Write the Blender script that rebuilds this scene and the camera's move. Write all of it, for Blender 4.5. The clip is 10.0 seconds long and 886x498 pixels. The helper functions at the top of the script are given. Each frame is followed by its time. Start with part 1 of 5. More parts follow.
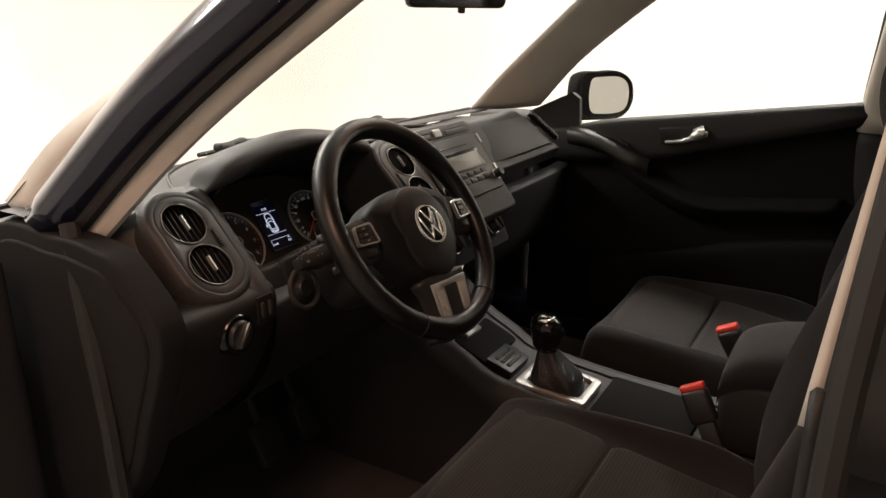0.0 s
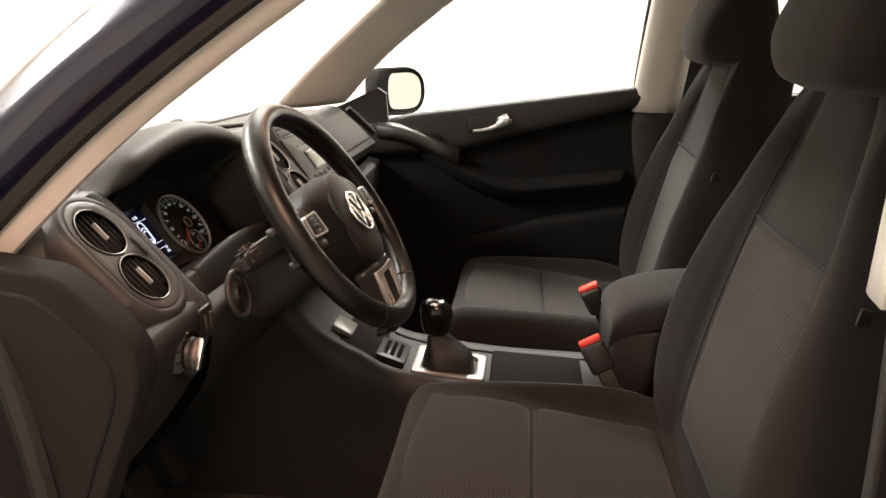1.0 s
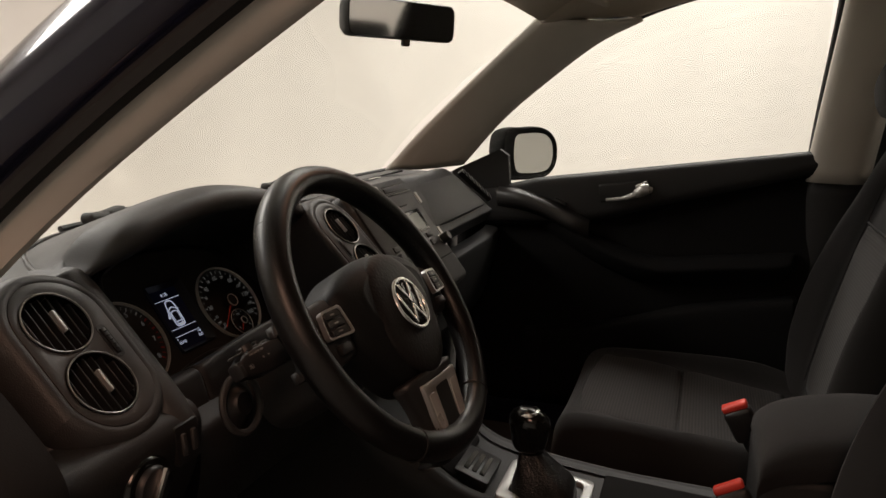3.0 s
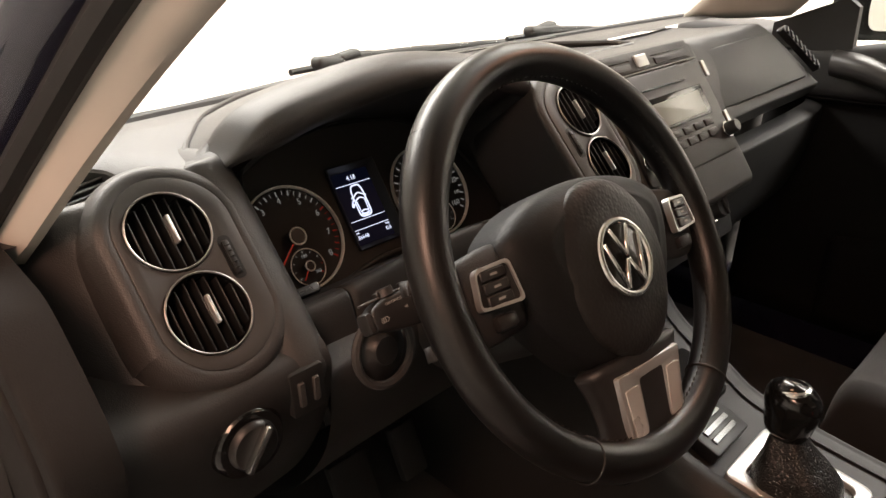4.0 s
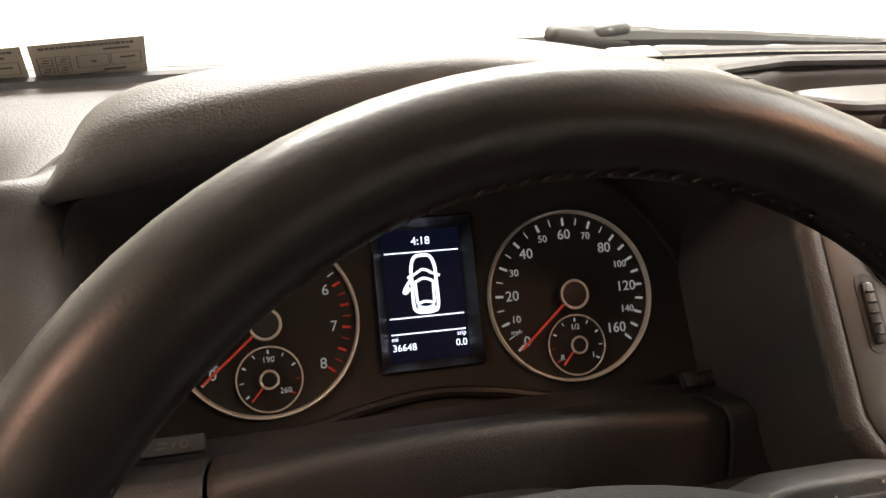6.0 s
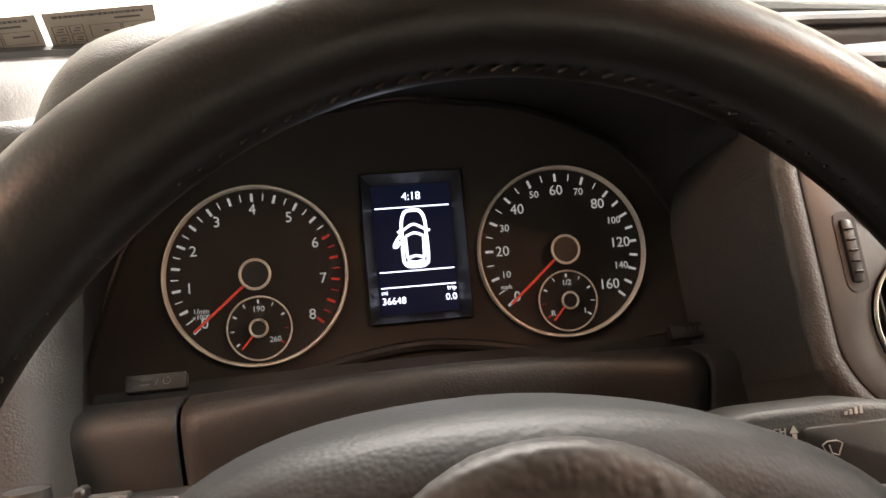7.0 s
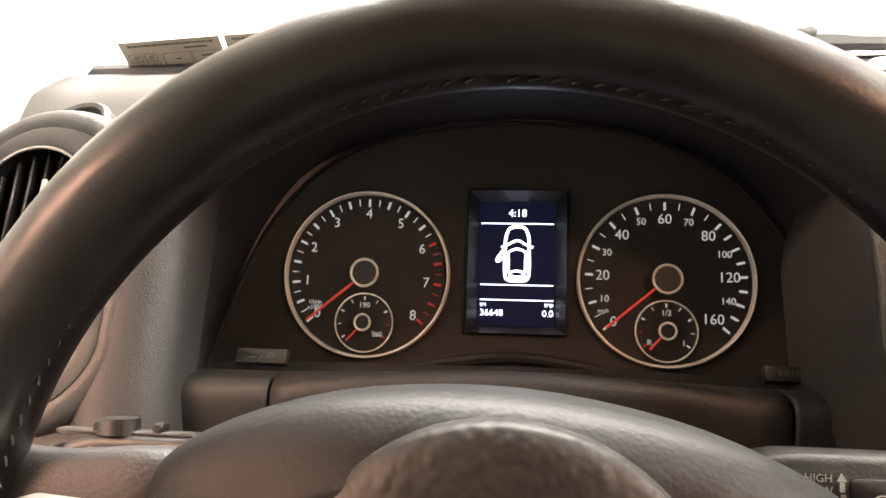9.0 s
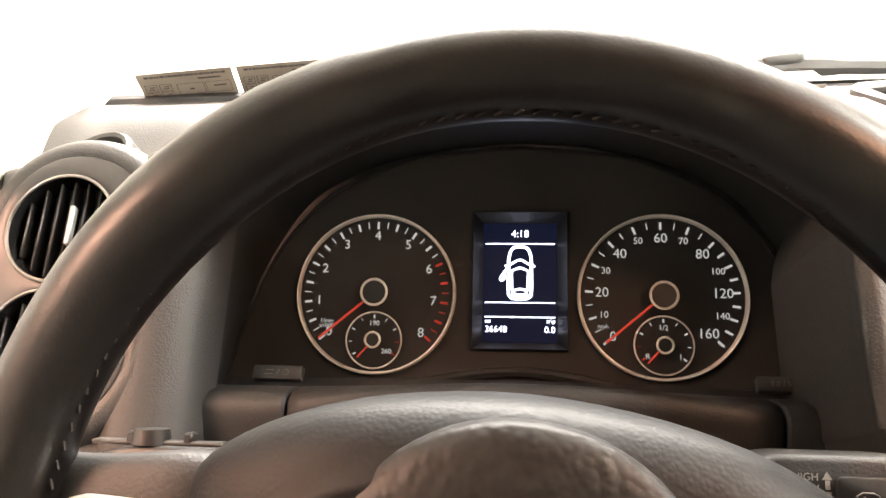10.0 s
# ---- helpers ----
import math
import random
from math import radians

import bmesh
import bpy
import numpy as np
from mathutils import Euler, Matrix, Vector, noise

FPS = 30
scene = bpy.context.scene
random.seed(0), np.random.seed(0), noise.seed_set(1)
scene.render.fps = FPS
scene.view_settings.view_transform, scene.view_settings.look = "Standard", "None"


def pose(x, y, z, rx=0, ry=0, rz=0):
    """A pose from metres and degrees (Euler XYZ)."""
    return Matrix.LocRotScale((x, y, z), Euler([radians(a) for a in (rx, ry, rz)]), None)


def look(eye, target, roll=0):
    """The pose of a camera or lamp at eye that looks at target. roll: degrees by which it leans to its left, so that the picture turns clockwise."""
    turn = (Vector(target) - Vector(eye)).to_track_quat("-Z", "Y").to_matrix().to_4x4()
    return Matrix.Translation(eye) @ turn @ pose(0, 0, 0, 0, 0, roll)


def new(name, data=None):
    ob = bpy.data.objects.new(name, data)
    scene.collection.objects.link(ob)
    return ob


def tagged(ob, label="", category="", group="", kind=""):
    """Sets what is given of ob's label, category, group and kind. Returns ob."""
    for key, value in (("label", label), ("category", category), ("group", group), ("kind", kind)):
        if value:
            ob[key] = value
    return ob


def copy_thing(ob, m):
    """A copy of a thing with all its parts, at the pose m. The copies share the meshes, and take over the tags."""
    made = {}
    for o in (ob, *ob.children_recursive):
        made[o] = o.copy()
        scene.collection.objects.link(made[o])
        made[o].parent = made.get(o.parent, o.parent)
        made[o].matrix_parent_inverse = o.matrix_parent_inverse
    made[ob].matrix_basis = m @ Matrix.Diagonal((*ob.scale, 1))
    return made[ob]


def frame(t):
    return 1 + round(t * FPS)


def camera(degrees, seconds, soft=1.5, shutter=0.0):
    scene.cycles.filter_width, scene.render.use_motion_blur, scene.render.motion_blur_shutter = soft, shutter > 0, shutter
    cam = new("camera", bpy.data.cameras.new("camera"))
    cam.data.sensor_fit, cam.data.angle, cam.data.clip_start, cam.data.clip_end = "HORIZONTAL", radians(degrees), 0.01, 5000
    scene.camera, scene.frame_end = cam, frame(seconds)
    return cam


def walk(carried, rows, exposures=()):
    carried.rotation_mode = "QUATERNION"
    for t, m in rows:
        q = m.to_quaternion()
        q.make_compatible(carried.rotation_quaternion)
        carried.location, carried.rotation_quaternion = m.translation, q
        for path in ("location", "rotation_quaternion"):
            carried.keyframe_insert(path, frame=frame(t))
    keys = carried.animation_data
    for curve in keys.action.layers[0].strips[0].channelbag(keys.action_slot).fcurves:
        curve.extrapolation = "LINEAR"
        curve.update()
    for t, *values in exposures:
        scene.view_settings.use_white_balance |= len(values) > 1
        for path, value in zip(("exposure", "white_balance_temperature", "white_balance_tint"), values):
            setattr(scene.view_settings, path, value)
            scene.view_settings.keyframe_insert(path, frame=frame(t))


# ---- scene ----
cam = camera(62.76, 10.0)
PATH = [
    (0, (-0.9265, -0.5632, 1.3023), (0.7135, 0.4109, 0.7008), -0.06),
    (0.5, (-0.9608, -0.3746, 1.2695), (0.8703, 0.1692, 0.6770), -0.04),
    (1, (-1.0253, -0.2348, 1.2476), (0.8813, -0.0141, 0.6854), 0.09),
    (1.5, (-1.0671, -0.1742, 1.2367), (0.8701, -0.1456, 0.7404), 0.13),
    (2, (-0.9956, -0.2044, 1.2355), (0.9642, -0.2707, 0.8423), 0.02),
    (2.5, (-0.8599, -0.2686, 1.2453), (1.1081, -0.1733, 0.9015), 0.00),
    (3, (-0.7518, -0.2996, 1.2303), (1.0930, 0.3598, 0.8277), -0.11),
    (3.2, (-0.6972, -0.3151, 1.2272), (1.0387, 0.5437, 0.7281), -0.34),
    (4.3, (-0.4002, -0.1893, 1.2652), (0.7771, 1.1399, 0.3449), 0.98),
    (4.5, (-0.3357, -0.1337, 1.2601), (0.7708, 1.2478, 0.3288), 1.16),
    (5, (-0.2143, -0.0383, 1.2301), (0.6736, 1.4819, 0.2811), 0.35),
    (5.2, (-0.1819, -0.0335, 1.2303), (0.5646, 1.5349, 0.2389), 0.64),
    (6.3, (-0.0741, -0.0693, 1.1944), (0.2180, 1.6519, 0.2187), 0.63),
    (6.5, (-0.0750, -0.0901, 1.1902), (0.1503, 1.6383, 0.2096), -0.78),
    (7, (-0.0473, -0.0717, 1.1814), (0.2193, 1.6527, 0.2040), -0.16),
    (7.5, (-0.0246, -0.0601, 1.1653), (0.0596, 1.6884, 0.1981), -0.35),
    (8, (-0.0040, -0.0697, 1.1744), (-0.1715, 1.6778, 0.2162), -1.80),
    (8.5, (-0.0026, -0.0818, 1.1824), (-0.2254, 1.6766, 0.2560), -2.15),
    (9, (0.0020, -0.0959, 1.1792), (-0.2163, 1.6808, 0.2872), -2.12),
    (9.5, (0.0106, -0.1260, 1.1823), (-0.2021, 1.6766, 0.3425), -2.30),
    (10, (-0.0005, -0.1169, 1.1881), (-0.2163, 1.6861, 0.3499), -2.57),
]
EXPOSURES = [(0.0, -1.0), (0.6, -0.2), (1.0, 0.15), (1.7, 0.0), (2.2, -0.8), (2.7, -1.3), (3.0, -1.75), (3.2, -1.6), (4.3, 0.2), (5.2, -0.1), (6.3, 1.2), (6.6, 1.4), (7.5, 1.2), (8.2, 1.4), (10.0, 1.85)]
walk(cam, [(t, look(eye, target, roll)) for t, eye, target, roll in PATH], EXPOSURES)

# ---------- light ----------
world = bpy.data.worlds.new("world")
scene.world = world
world.use_nodes = True
world.node_tree.nodes["Background"].inputs[0].default_value = (1.0, 0.93, 0.84, 1)
world.node_tree.nodes["Background"].inputs[1].default_value = 0.15


def area_lamp(name, m, sx, sy, watts, colour):
    data = bpy.data.lights.new(name, "AREA")
    data.shape, data.size, data.size_y, data.energy, data.color = "RECTANGLE", sx, sy, watts, colour
    ob = new(name, data)
    ob.matrix_basis = m
    return ob


# unseen fill lamp, added high outside the doorway to warm the driver's pillar
area_lamp("pillar_fill_lamp", look((-1.75, -0.55, 2.8), (-0.3, -0.1, 1.1)), 0.5, 1.0, 42, (1.0, 0.55, 0.38))
# the courtesy lamp in the overhead console, lit because the door stands open
area_lamp("courtesy_lamp", look((0.36, 0.0, 1.405), (0.30, -0.08, 0.9)), 0.12, 0.05, 0.5, (1.0, 0.48, 0.26))
# unseen lamps added overhead to whiten the backdrop and fill the cabin
area_lamp("overhead_fill", pose(2.6, -0.2, 2.95), 1.2, 3.0, 310, (1.0, 0.945, 0.88))
area_lamp("overhead_fill", pose(0.4, 2.9, 2.95), 3.0, 1.2, 420, (1.0, 0.945, 0.88))
area_lamp("overhead_fill", pose(0.4, -3.2, 2.95), 3.0, 1.2, 75, (1.0, 0.92, 0.84))

# ---------- helpers ----------
CX = 0.36


def mx(x):
    """The same place on the other side of the car."""
    return 2 * CX - x


def lean(x, y, z, degrees):
    """A panel's frame: x right, y up the panel, z out towards the driver; the panel leans back by that much."""
    a = radians(degrees)
    s, c = math.sin(a), math.cos(a)
    return Matrix(((1, 0, 0, x), (0, s, -c, y), (0, c, s, z), (0, 0, 0, 1)))


def thing(name, m=None, label="", category="", group="", kind=""):
    ob = new(name)
    ob.empty_display_size = 0.05
    if m is not None:
        ob.matrix_basis = m
    return tagged(ob, label, category, group, kind)


def whole(ob):
    m = ob.matrix_basis.copy()
    while ob.parent:
        m = ob.parent.matrix_basis @ ob.matrix_parent_inverse @ m
        ob = ob.parent
    return m


def part(name, bm, material, parent=None, label="", sharp=40, flip=True, at_world=False):
    """Links a bmesh as one mesh object; at_world: its points are the world's, not the parent's."""
    if flip:
        bmesh.ops.recalc_face_normals(bm, faces=bm.faces)
    me = bpy.data.meshes.new(name)
    bm.to_mesh(me)
    bm.free()
    me.shade_smooth()
    me.set_sharp_from_angle(angle=radians(sharp))
    me.materials.append(material)
    ob = new(name, me)
    if parent is not None:
        ob.parent = parent
        if at_world:
            ob.matrix_parent_inverse = whole(parent).inverted()
    return tagged(ob, label)


def moved(bm, m):
    bmesh.ops.transform(bm, matrix=m, verts=bm.verts)
    return bm


def join(*many):
    out = many[0]
    for other in many[1:]:
        me = bpy.data.meshes.new("tmp")
        other.to_mesh(me)
        out.from_mesh(me)
        other.free()
        bpy.data.meshes.remove(me)
    return out


def rbox(sx, sy, sz, b=0.004, seg=2, m=None, taper=1.0):
    bm = bmesh.new()
    bmesh.ops.create_cube(bm, size=1)
    bmesh.ops.scale(bm, vec=(sx, sy, sz), verts=bm.verts)
    if taper != 1.0:
        for v in bm.verts:
            if v.co.z > 0:
                v.co.x *= taper
                v.co.y *= taper
    if b:
        bmesh.ops.bevel(bm, geom=list(bm.edges), offset=b, segments=seg, affect="EDGES", profile=0.5)
    return moved(bm, m) if m is not None else bm


def lathe(profile, n=40, m=None, close=False):
    """Turns a profile of (radius, height) round z."""
    bm = bmesh.new()
    rings = []
    for r, z in profile:
        if r < 1e-6:
            rings.append([bm.verts.new((0, 0, z))])
        else:
            rings.append([bm.verts.new((r * math.cos(2 * math.pi * k / n), r * math.sin(2 * math.pi * k / n), z)) for k in range(n)])
    pairs = list(zip(rings, rings[1:])) + ([(rings[-1], rings[0])] if close else [])
    for a, b in pairs:
        for k in range(n):
            l = (k + 1) % n
            if len(a) == 1 and len(b) == 1:
                continue
            if len(a) == 1:
                bm.faces.new((a[0], b[k], b[l]))
            elif len(b) == 1:
                bm.faces.new((a[k], a[l], b[0]))
            else:
                bm.faces.new((a[k], a[l], b[l], b[k]))
    return moved(bm, m) if m is not None else bm


def torus(R, r, n=64, k=12, m=None, flat=1.0):
    return lathe([(R + r * math.cos(2 * math.pi * j / k), flat * r * math.sin(2 * math.pi * j / k)) for j in range(k)], n, m, close=True)


def spline(points, n, closed=False):
    """Catmull-Rom through the points, n steps in all."""
    p = [Vector(q) for q in points]
    c = len(p)
    spans = c if closed else c - 1
    out = []
    for i in range(n if closed else n + 1):
        u = i / n * spans
        k = min(int(u), spans - 1)
        f = u - k
        if closed:
            a, b, d, e = p[(k - 1) % c], p[k % c], p[(k + 1) % c], p[(k + 2) % c]
        else:
            b, d = p[k], p[k + 1]
            a = p[k - 1] if k else b * 2 - d
            e = p[k + 2] if k + 2 < c else d * 2 - b
        out.append(0.5 * (2 * b + (d - a) * f + (2 * a - 5 * b + 4 * d - e) * f * f + (3 * b - a - 3 * d + e) * f ** 3))
    return out


def grid(rows, ring=False, caps=False):
    """A sheet through rows of points; ring: each row is a closed loop."""
    bm = bmesh.new()
    v = [[bm.verts.new(p) for p in row] for row in rows]
    n = len(rows[0])
    for a, b in zip(v, v[1:]):
        for k in range(n if ring else n - 1):
            bm.faces.new((a[k], a[(k + 1) % n], b[(k + 1) % n], b[k]))
    if caps:
        bm.faces.new(v[0])
        bm.faces.new(v[-1])
    return bm


def skin(rows, nu, nv, ring=False, caps=False):
    """A smooth sheet through control rows: nu steps along each row, nv from row to row."""
    fine = [spline(row, nu, ring) for row in rows]
    cols = [spline([row[k] for row in fine], nv) for k in range(len(fine[0]))]
    return grid([list(r) for r in zip(*cols)], ring, caps)


def tube(points, r, n=10, closed=False, steps=0):
    """A round bar along the points; r may be a list."""
    p = spline(points, steps, closed) if steps else [Vector(q) for q in points]
    c = len(p)
    rows, side = [], None
    for i, q in enumerate(p):
        t = (p[(i + 1) % c] - p[i - 1]) if closed else (p[min(i + 1, c - 1)] - p[max(i - 1, 0)])
        t.normalize()
        if side is None:
            side = t.orthogonal().normalized()
        side = (side - t * side.dot(t)).normalized()
        up = t.cross(side)
        rad = r[min(int(i * len(r) / c), len(r) - 1)] if isinstance(r, (list, tuple)) else r
        rows.append([q + rad * (math.cos(2 * math.pi * k / n) * side + math.sin(2 * math.pi * k / n) * up) for k in range(n)])
    if closed:
        rows.append(rows[0])
    bm = grid(rows, ring=True, caps=not closed)
    bmesh.ops.remove_doubles(bm, verts=bm.verts, dist=1e-6)
    return bm


def plate(outline, depth, bevel=0.0, holes=(), seg=2, m=None):
    """A flat piece: an outline in x and y, with holes, from z = -depth to z = 0."""
    bm = bmesh.new()
    edges = []
    for loop in (outline, *holes):
        v = [bm.verts.new((q[0], q[1], 0)) for q in loop]
        edges += [bm.edges.new((v[k], v[(k + 1) % len(v)])) for k in range(len(v))]
    if holes:
        bmesh.ops.triangle_fill(bm, edges=edges, use_beauty=True)
    else:
        bm.faces.new(list(bm.verts))
    rim = [e for e in bm.edges if e.is_boundary]
    got = bmesh.ops.extrude_face_region(bm, geom=list(bm.faces))
    down = [g for g in got["geom"] if isinstance(g, bmesh.types.BMVert)]
    bmesh.ops.translate(bm, vec=(0, 0, -depth), verts=down)
    if bevel:
        rim = [e for e in bm.edges if e.is_valid and all(abs(v.co.z) < 1e-7 for v in e.verts) and len(e.link_faces) == 2
               and any(abs(f.normal.z) < 0.5 or any(abs(v.co.z + depth) < 1e-7 for v in f.verts) for f in e.link_faces)]
        bmesh.ops.bevel(bm, geom=rim, offset=bevel, segments=seg, affect="EDGES", profile=0.5)
    return moved(bm, m) if m is not None else bm


def circle(x, y, r, n=40):
    return [(x + r * math.cos(2 * math.pi * k / n), y + r * math.sin(2 * math.pi * k / n)) for k in range(n)]


def rounded(pts, r, n=5):
    """An outline with its corners rounded."""
    out = []
    c = len(pts)
    for i in range(c):
        p, a, b = Vector(pts[i]), Vector(pts[i - 1]), Vector(pts[(i + 1) % c])
        ra = min(r, (a - p).length * 0.48, (b - p).length * 0.48)
        s, e = p + (a - p).normalized() * ra, p + (b - p).normalized() * ra
        for k in range(n + 1):
            f = k / n
            out.append(tuple((1 - f) ** 2 * s + 2 * f * (1 - f) * p + f * f * e))
    return out


def rect(x0, y0, x1, y1, r=0.003, n=4):
    return rounded([(x0, y0), (x1, y0), (x1, y1), (x0, y1)], r, n)


def solid(ob, thickness, offset=-1.0):
    mod = ob.modifiers.new("thickness", "SOLIDIFY")
    mod.thickness, mod.offset = thickness, offset
    return ob


def text_bm(body, size, m, align="CENTER", depth=0.0002):
    cu = bpy.data.curves.new("text", "FONT")
    cu.body, cu.size, cu.align_x, cu.align_y, cu.extrude, cu.resolution_u = body, size, align, "CENTER", depth, 3
    ob = bpy.data.objects.new("text", cu)
    scene.collection.objects.link(ob)
    me = bpy.data.meshes.new_from_object(ob)
    bm = bmesh.new()
    bm.from_mesh(me)
    bpy.data.objects.remove(ob)
    bpy.data.curves.remove(cu)
    bpy.data.meshes.remove(me)
    return moved(bm, m)


# ---------- materials ----------
def material(name, colour, rough=0.5, metal=0.0, grain=0.0, bump=0.0, vary=0.15, blot=6.0, kind="noise", coat=0.0, sheen=0.0, spec=0.5, along="X"):
    """A surface: colour with two scales of variation, and relief of a grain so many to the metre."""
    mat = bpy.data.materials.new(name)
    mat.use_nodes = True
    t = mat.node_tree
    b = t.nodes["Principled BSDF"]
    b.inputs["Roughness"].default_value, b.inputs["Metallic"].default_value = rough, metal
    b.inputs["Coat Weight"].default_value, b.inputs["Sheen Weight"].default_value = coat, sheen
    b.inputs["Specular IOR Level"].default_value = spec
    geo = t.nodes.new("ShaderNodeTexCoord")
    big = t.nodes.new("ShaderNodeTexNoise")
    big.inputs["Scale"].default_value, big.inputs["Detail"].default_value = blot, 6
    t.links.new(geo.outputs["Object"], big.inputs["Vector"])
    ramp = t.nodes.new("ShaderNodeMapRange")
    ramp.inputs["From Min"].default_value, ramp.inputs["From Max"].default_value = 0.3, 0.7
    ramp.inputs["To Min"].default_value, ramp.inputs["To Max"].default_value = 1 - vary, 1 + vary
    t.links.new(big.outputs["Fac"], ramp.inputs["Value"])
    mul = t.nodes.new("ShaderNodeVectorMath")
    mul.operation = "SCALE"
    mul.inputs[0].default_value = colour
    t.links.new(ramp.outputs["Result"], mul.inputs["Scale"])
    t.links.new(mul.outputs["Vector"], b.inputs["Base Color"])
    rr = t.nodes.new("ShaderNodeMapRange")
    rr.inputs["To Min"].default_value, rr.inputs["To Max"].default_value = max(0.02, rough - 0.08), min(1, rough + 0.08)
    t.links.new(big.outputs["Fac"], rr.inputs["Value"])
    t.links.new(rr.outputs["Result"], b.inputs["Roughness"])
    if grain:
        if kind == "leather":
            tex = t.nodes.new("ShaderNodeTexVoronoi")
            tex.feature = "DISTANCE_TO_EDGE"
            out = tex.outputs["Distance"]
        elif kind == "pebble":
            tex = t.nodes.new("ShaderNodeTexVoronoi")
            tex.feature = "SMOOTH_F1"
            tex.inputs["Smoothness"].default_value = 0.6
            tex.inputs["Randomness"].default_value = 0.9
            inv = t.nodes.new("ShaderNodeMath")
            inv.operation = "SUBTRACT"
            inv.inputs[0].default_value = 1.0
            t.links.new(tex.outputs["Distance"], inv.inputs[1])
            out = inv.outputs[0]
        elif kind == "ribs":
            tex = t.nodes.new("ShaderNodeTexWave")
            tex.bands_direction = along
            tex.inputs["Distortion"].default_value = 0.08
            tex.inputs["Detail"].default_value = 2
            tex.inputs["Detail Scale"].default_value = 3
            out = tex.outputs["Fac"]
        else:
            tex = t.nodes.new("ShaderNodeTexNoise")
            tex.inputs["Detail"].default_value = 3
            out = tex.outputs["Fac"]
        tex.inputs["Scale"].default_value = grain
        t.links.new(geo.outputs["Object"], tex.inputs["Vector"])
        if kind == "leather":
            cut = t.nodes.new("ShaderNodeMapRange")
            cut.inputs["From Max"].default_value = 0.25
            t.links.new(out, cut.inputs["Value"])
            out = cut.outputs["Result"]
        bn = t.nodes.new("ShaderNodeBump")
        bn.inputs["Strength"].default_value, bn.inputs["Distance"].default_value = bump, 0.001
        t.links.new(out, bn.inputs["Height"])
        t.links.new(bn.outputs["Normal"], b.inputs["Normal"])
        # ribs: groove shade is also put into the colour, along the relief's wave
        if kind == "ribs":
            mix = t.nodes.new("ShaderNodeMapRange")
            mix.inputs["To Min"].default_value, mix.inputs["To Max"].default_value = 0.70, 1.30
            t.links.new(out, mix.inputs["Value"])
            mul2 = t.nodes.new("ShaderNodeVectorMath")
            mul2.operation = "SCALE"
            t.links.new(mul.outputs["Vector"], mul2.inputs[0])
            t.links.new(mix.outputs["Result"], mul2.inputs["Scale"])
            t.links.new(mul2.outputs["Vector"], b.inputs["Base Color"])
    return mat


def glowing(name, colour, strength, base=(0.02, 0.02, 0.02)):
    mat = bpy.data.materials.new(name)
    mat.use_nodes = True
    b = mat.node_tree.nodes["Principled BSDF"]
    b.inputs["Base Color"].default_value = (*base, 1)
    b.inputs["Emission Color"].default_value = (*colour, 1)
    b.inputs["Emission Strength"].default_value = strength
    b.inputs["Roughness"].default_value = 0.5
    b.inputs["Specular IOR Level"].default_value = 0.15
    return mat


def glass(name, tint=(1, 1, 1), gloss=0.05, rough=0.0):
    mat = bpy.data.materials.new(name)
    mat.use_nodes = True
    t = mat.node_tree
    t.nodes.remove(t.nodes["Principled BSDF"])
    tr, gl, mix = (t.nodes.new(k) for k in ("ShaderNodeBsdfTransparent", "ShaderNodeBsdfGlossy", "ShaderNodeMixShader"))
    tr.inputs["Color"].default_value = (*tint, 1)
    gl.inputs["Roughness"].default_value = rough
    mix.inputs[0].default_value = gloss
    t.links.new(tr.outputs[0], mix.inputs[1])
    t.links.new(gl.outputs[0], mix.inputs[2])
    t.links.new(mix.outputs[0], t.nodes["Material Output"].inputs["Surface"])
    return mat


M_WALL = material("painted_wall", (0.82, 0.79, 0.74), 0.85, grain=60, bump=0.05, vary=0.03, blot=1.2)
M_CURTAIN = material("curtain_cloth", (0.83, 0.785, 0.74), 0.9, grain=300, bump=0.1, vary=0.04, blot=1.5)
M_FLOOR = material("painted_concrete", (0.3, 0.29, 0.275), 0.5, grain=40, bump=0.1, vary=0.1, blot=2)
M_DASH = material("dash_soft_plastic", (0.038, 0.0355, 0.034), 0.5, grain=800, bump=0.22, kind="pebble", vary=0.12)
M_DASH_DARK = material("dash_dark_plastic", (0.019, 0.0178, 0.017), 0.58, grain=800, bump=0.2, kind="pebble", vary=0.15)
M_SATIN = material("satin_grey_plastic", (0.046, 0.0425, 0.040), 0.42, grain=1500, bump=0.05, vary=0.08)
M_BLACK = material("black_plastic", (0.018, 0.0172, 0.0168), 0.4, grain=700, bump=0.08, vary=0.2)
M_CLUSTER = material("cluster_matte_black", (0.04, 0.0365, 0.034), 0.65, vary=0.1, spec=0.2)
M_GLOSS = material("gloss_black", (0.008, 0.008, 0.008), 0.12, vary=0.1)
M_LEATHER = material("wheel_leather", (0.006, 0.005, 0.0045), 0.36, grain=700, bump=0.06, kind="pebble", vary=0.25, blot=14)
M_PAD = material("airbag_vinyl", (0.0125, 0.0113, 0.0107), 0.5, grain=330, bump=0.38, kind="pebble", vary=0.12, spec=0.4)
M_PADEDGE = material("airbag_smooth_vinyl", (0.008, 0.0082, 0.0084), 0.54, grain=620, bump=0.16, kind="pebble", vary=0.1, spec=0.25)
M_DOOR = material("door_black_plastic", (0.0105, 0.0098, 0.0094), 0.85, grain=800, bump=0.2, kind="pebble", vary=0.15, spec=0.15)
M_CAP = material("end_cap_plastic", (0.016, 0.0152, 0.0148), 0.75, grain=800, bump=0.2, kind="pebble", vary=0.15, spec=0.25)
M_SLAT = material("vent_slat_plastic", (0.007, 0.0066, 0.0063), 0.45, vary=0.15)
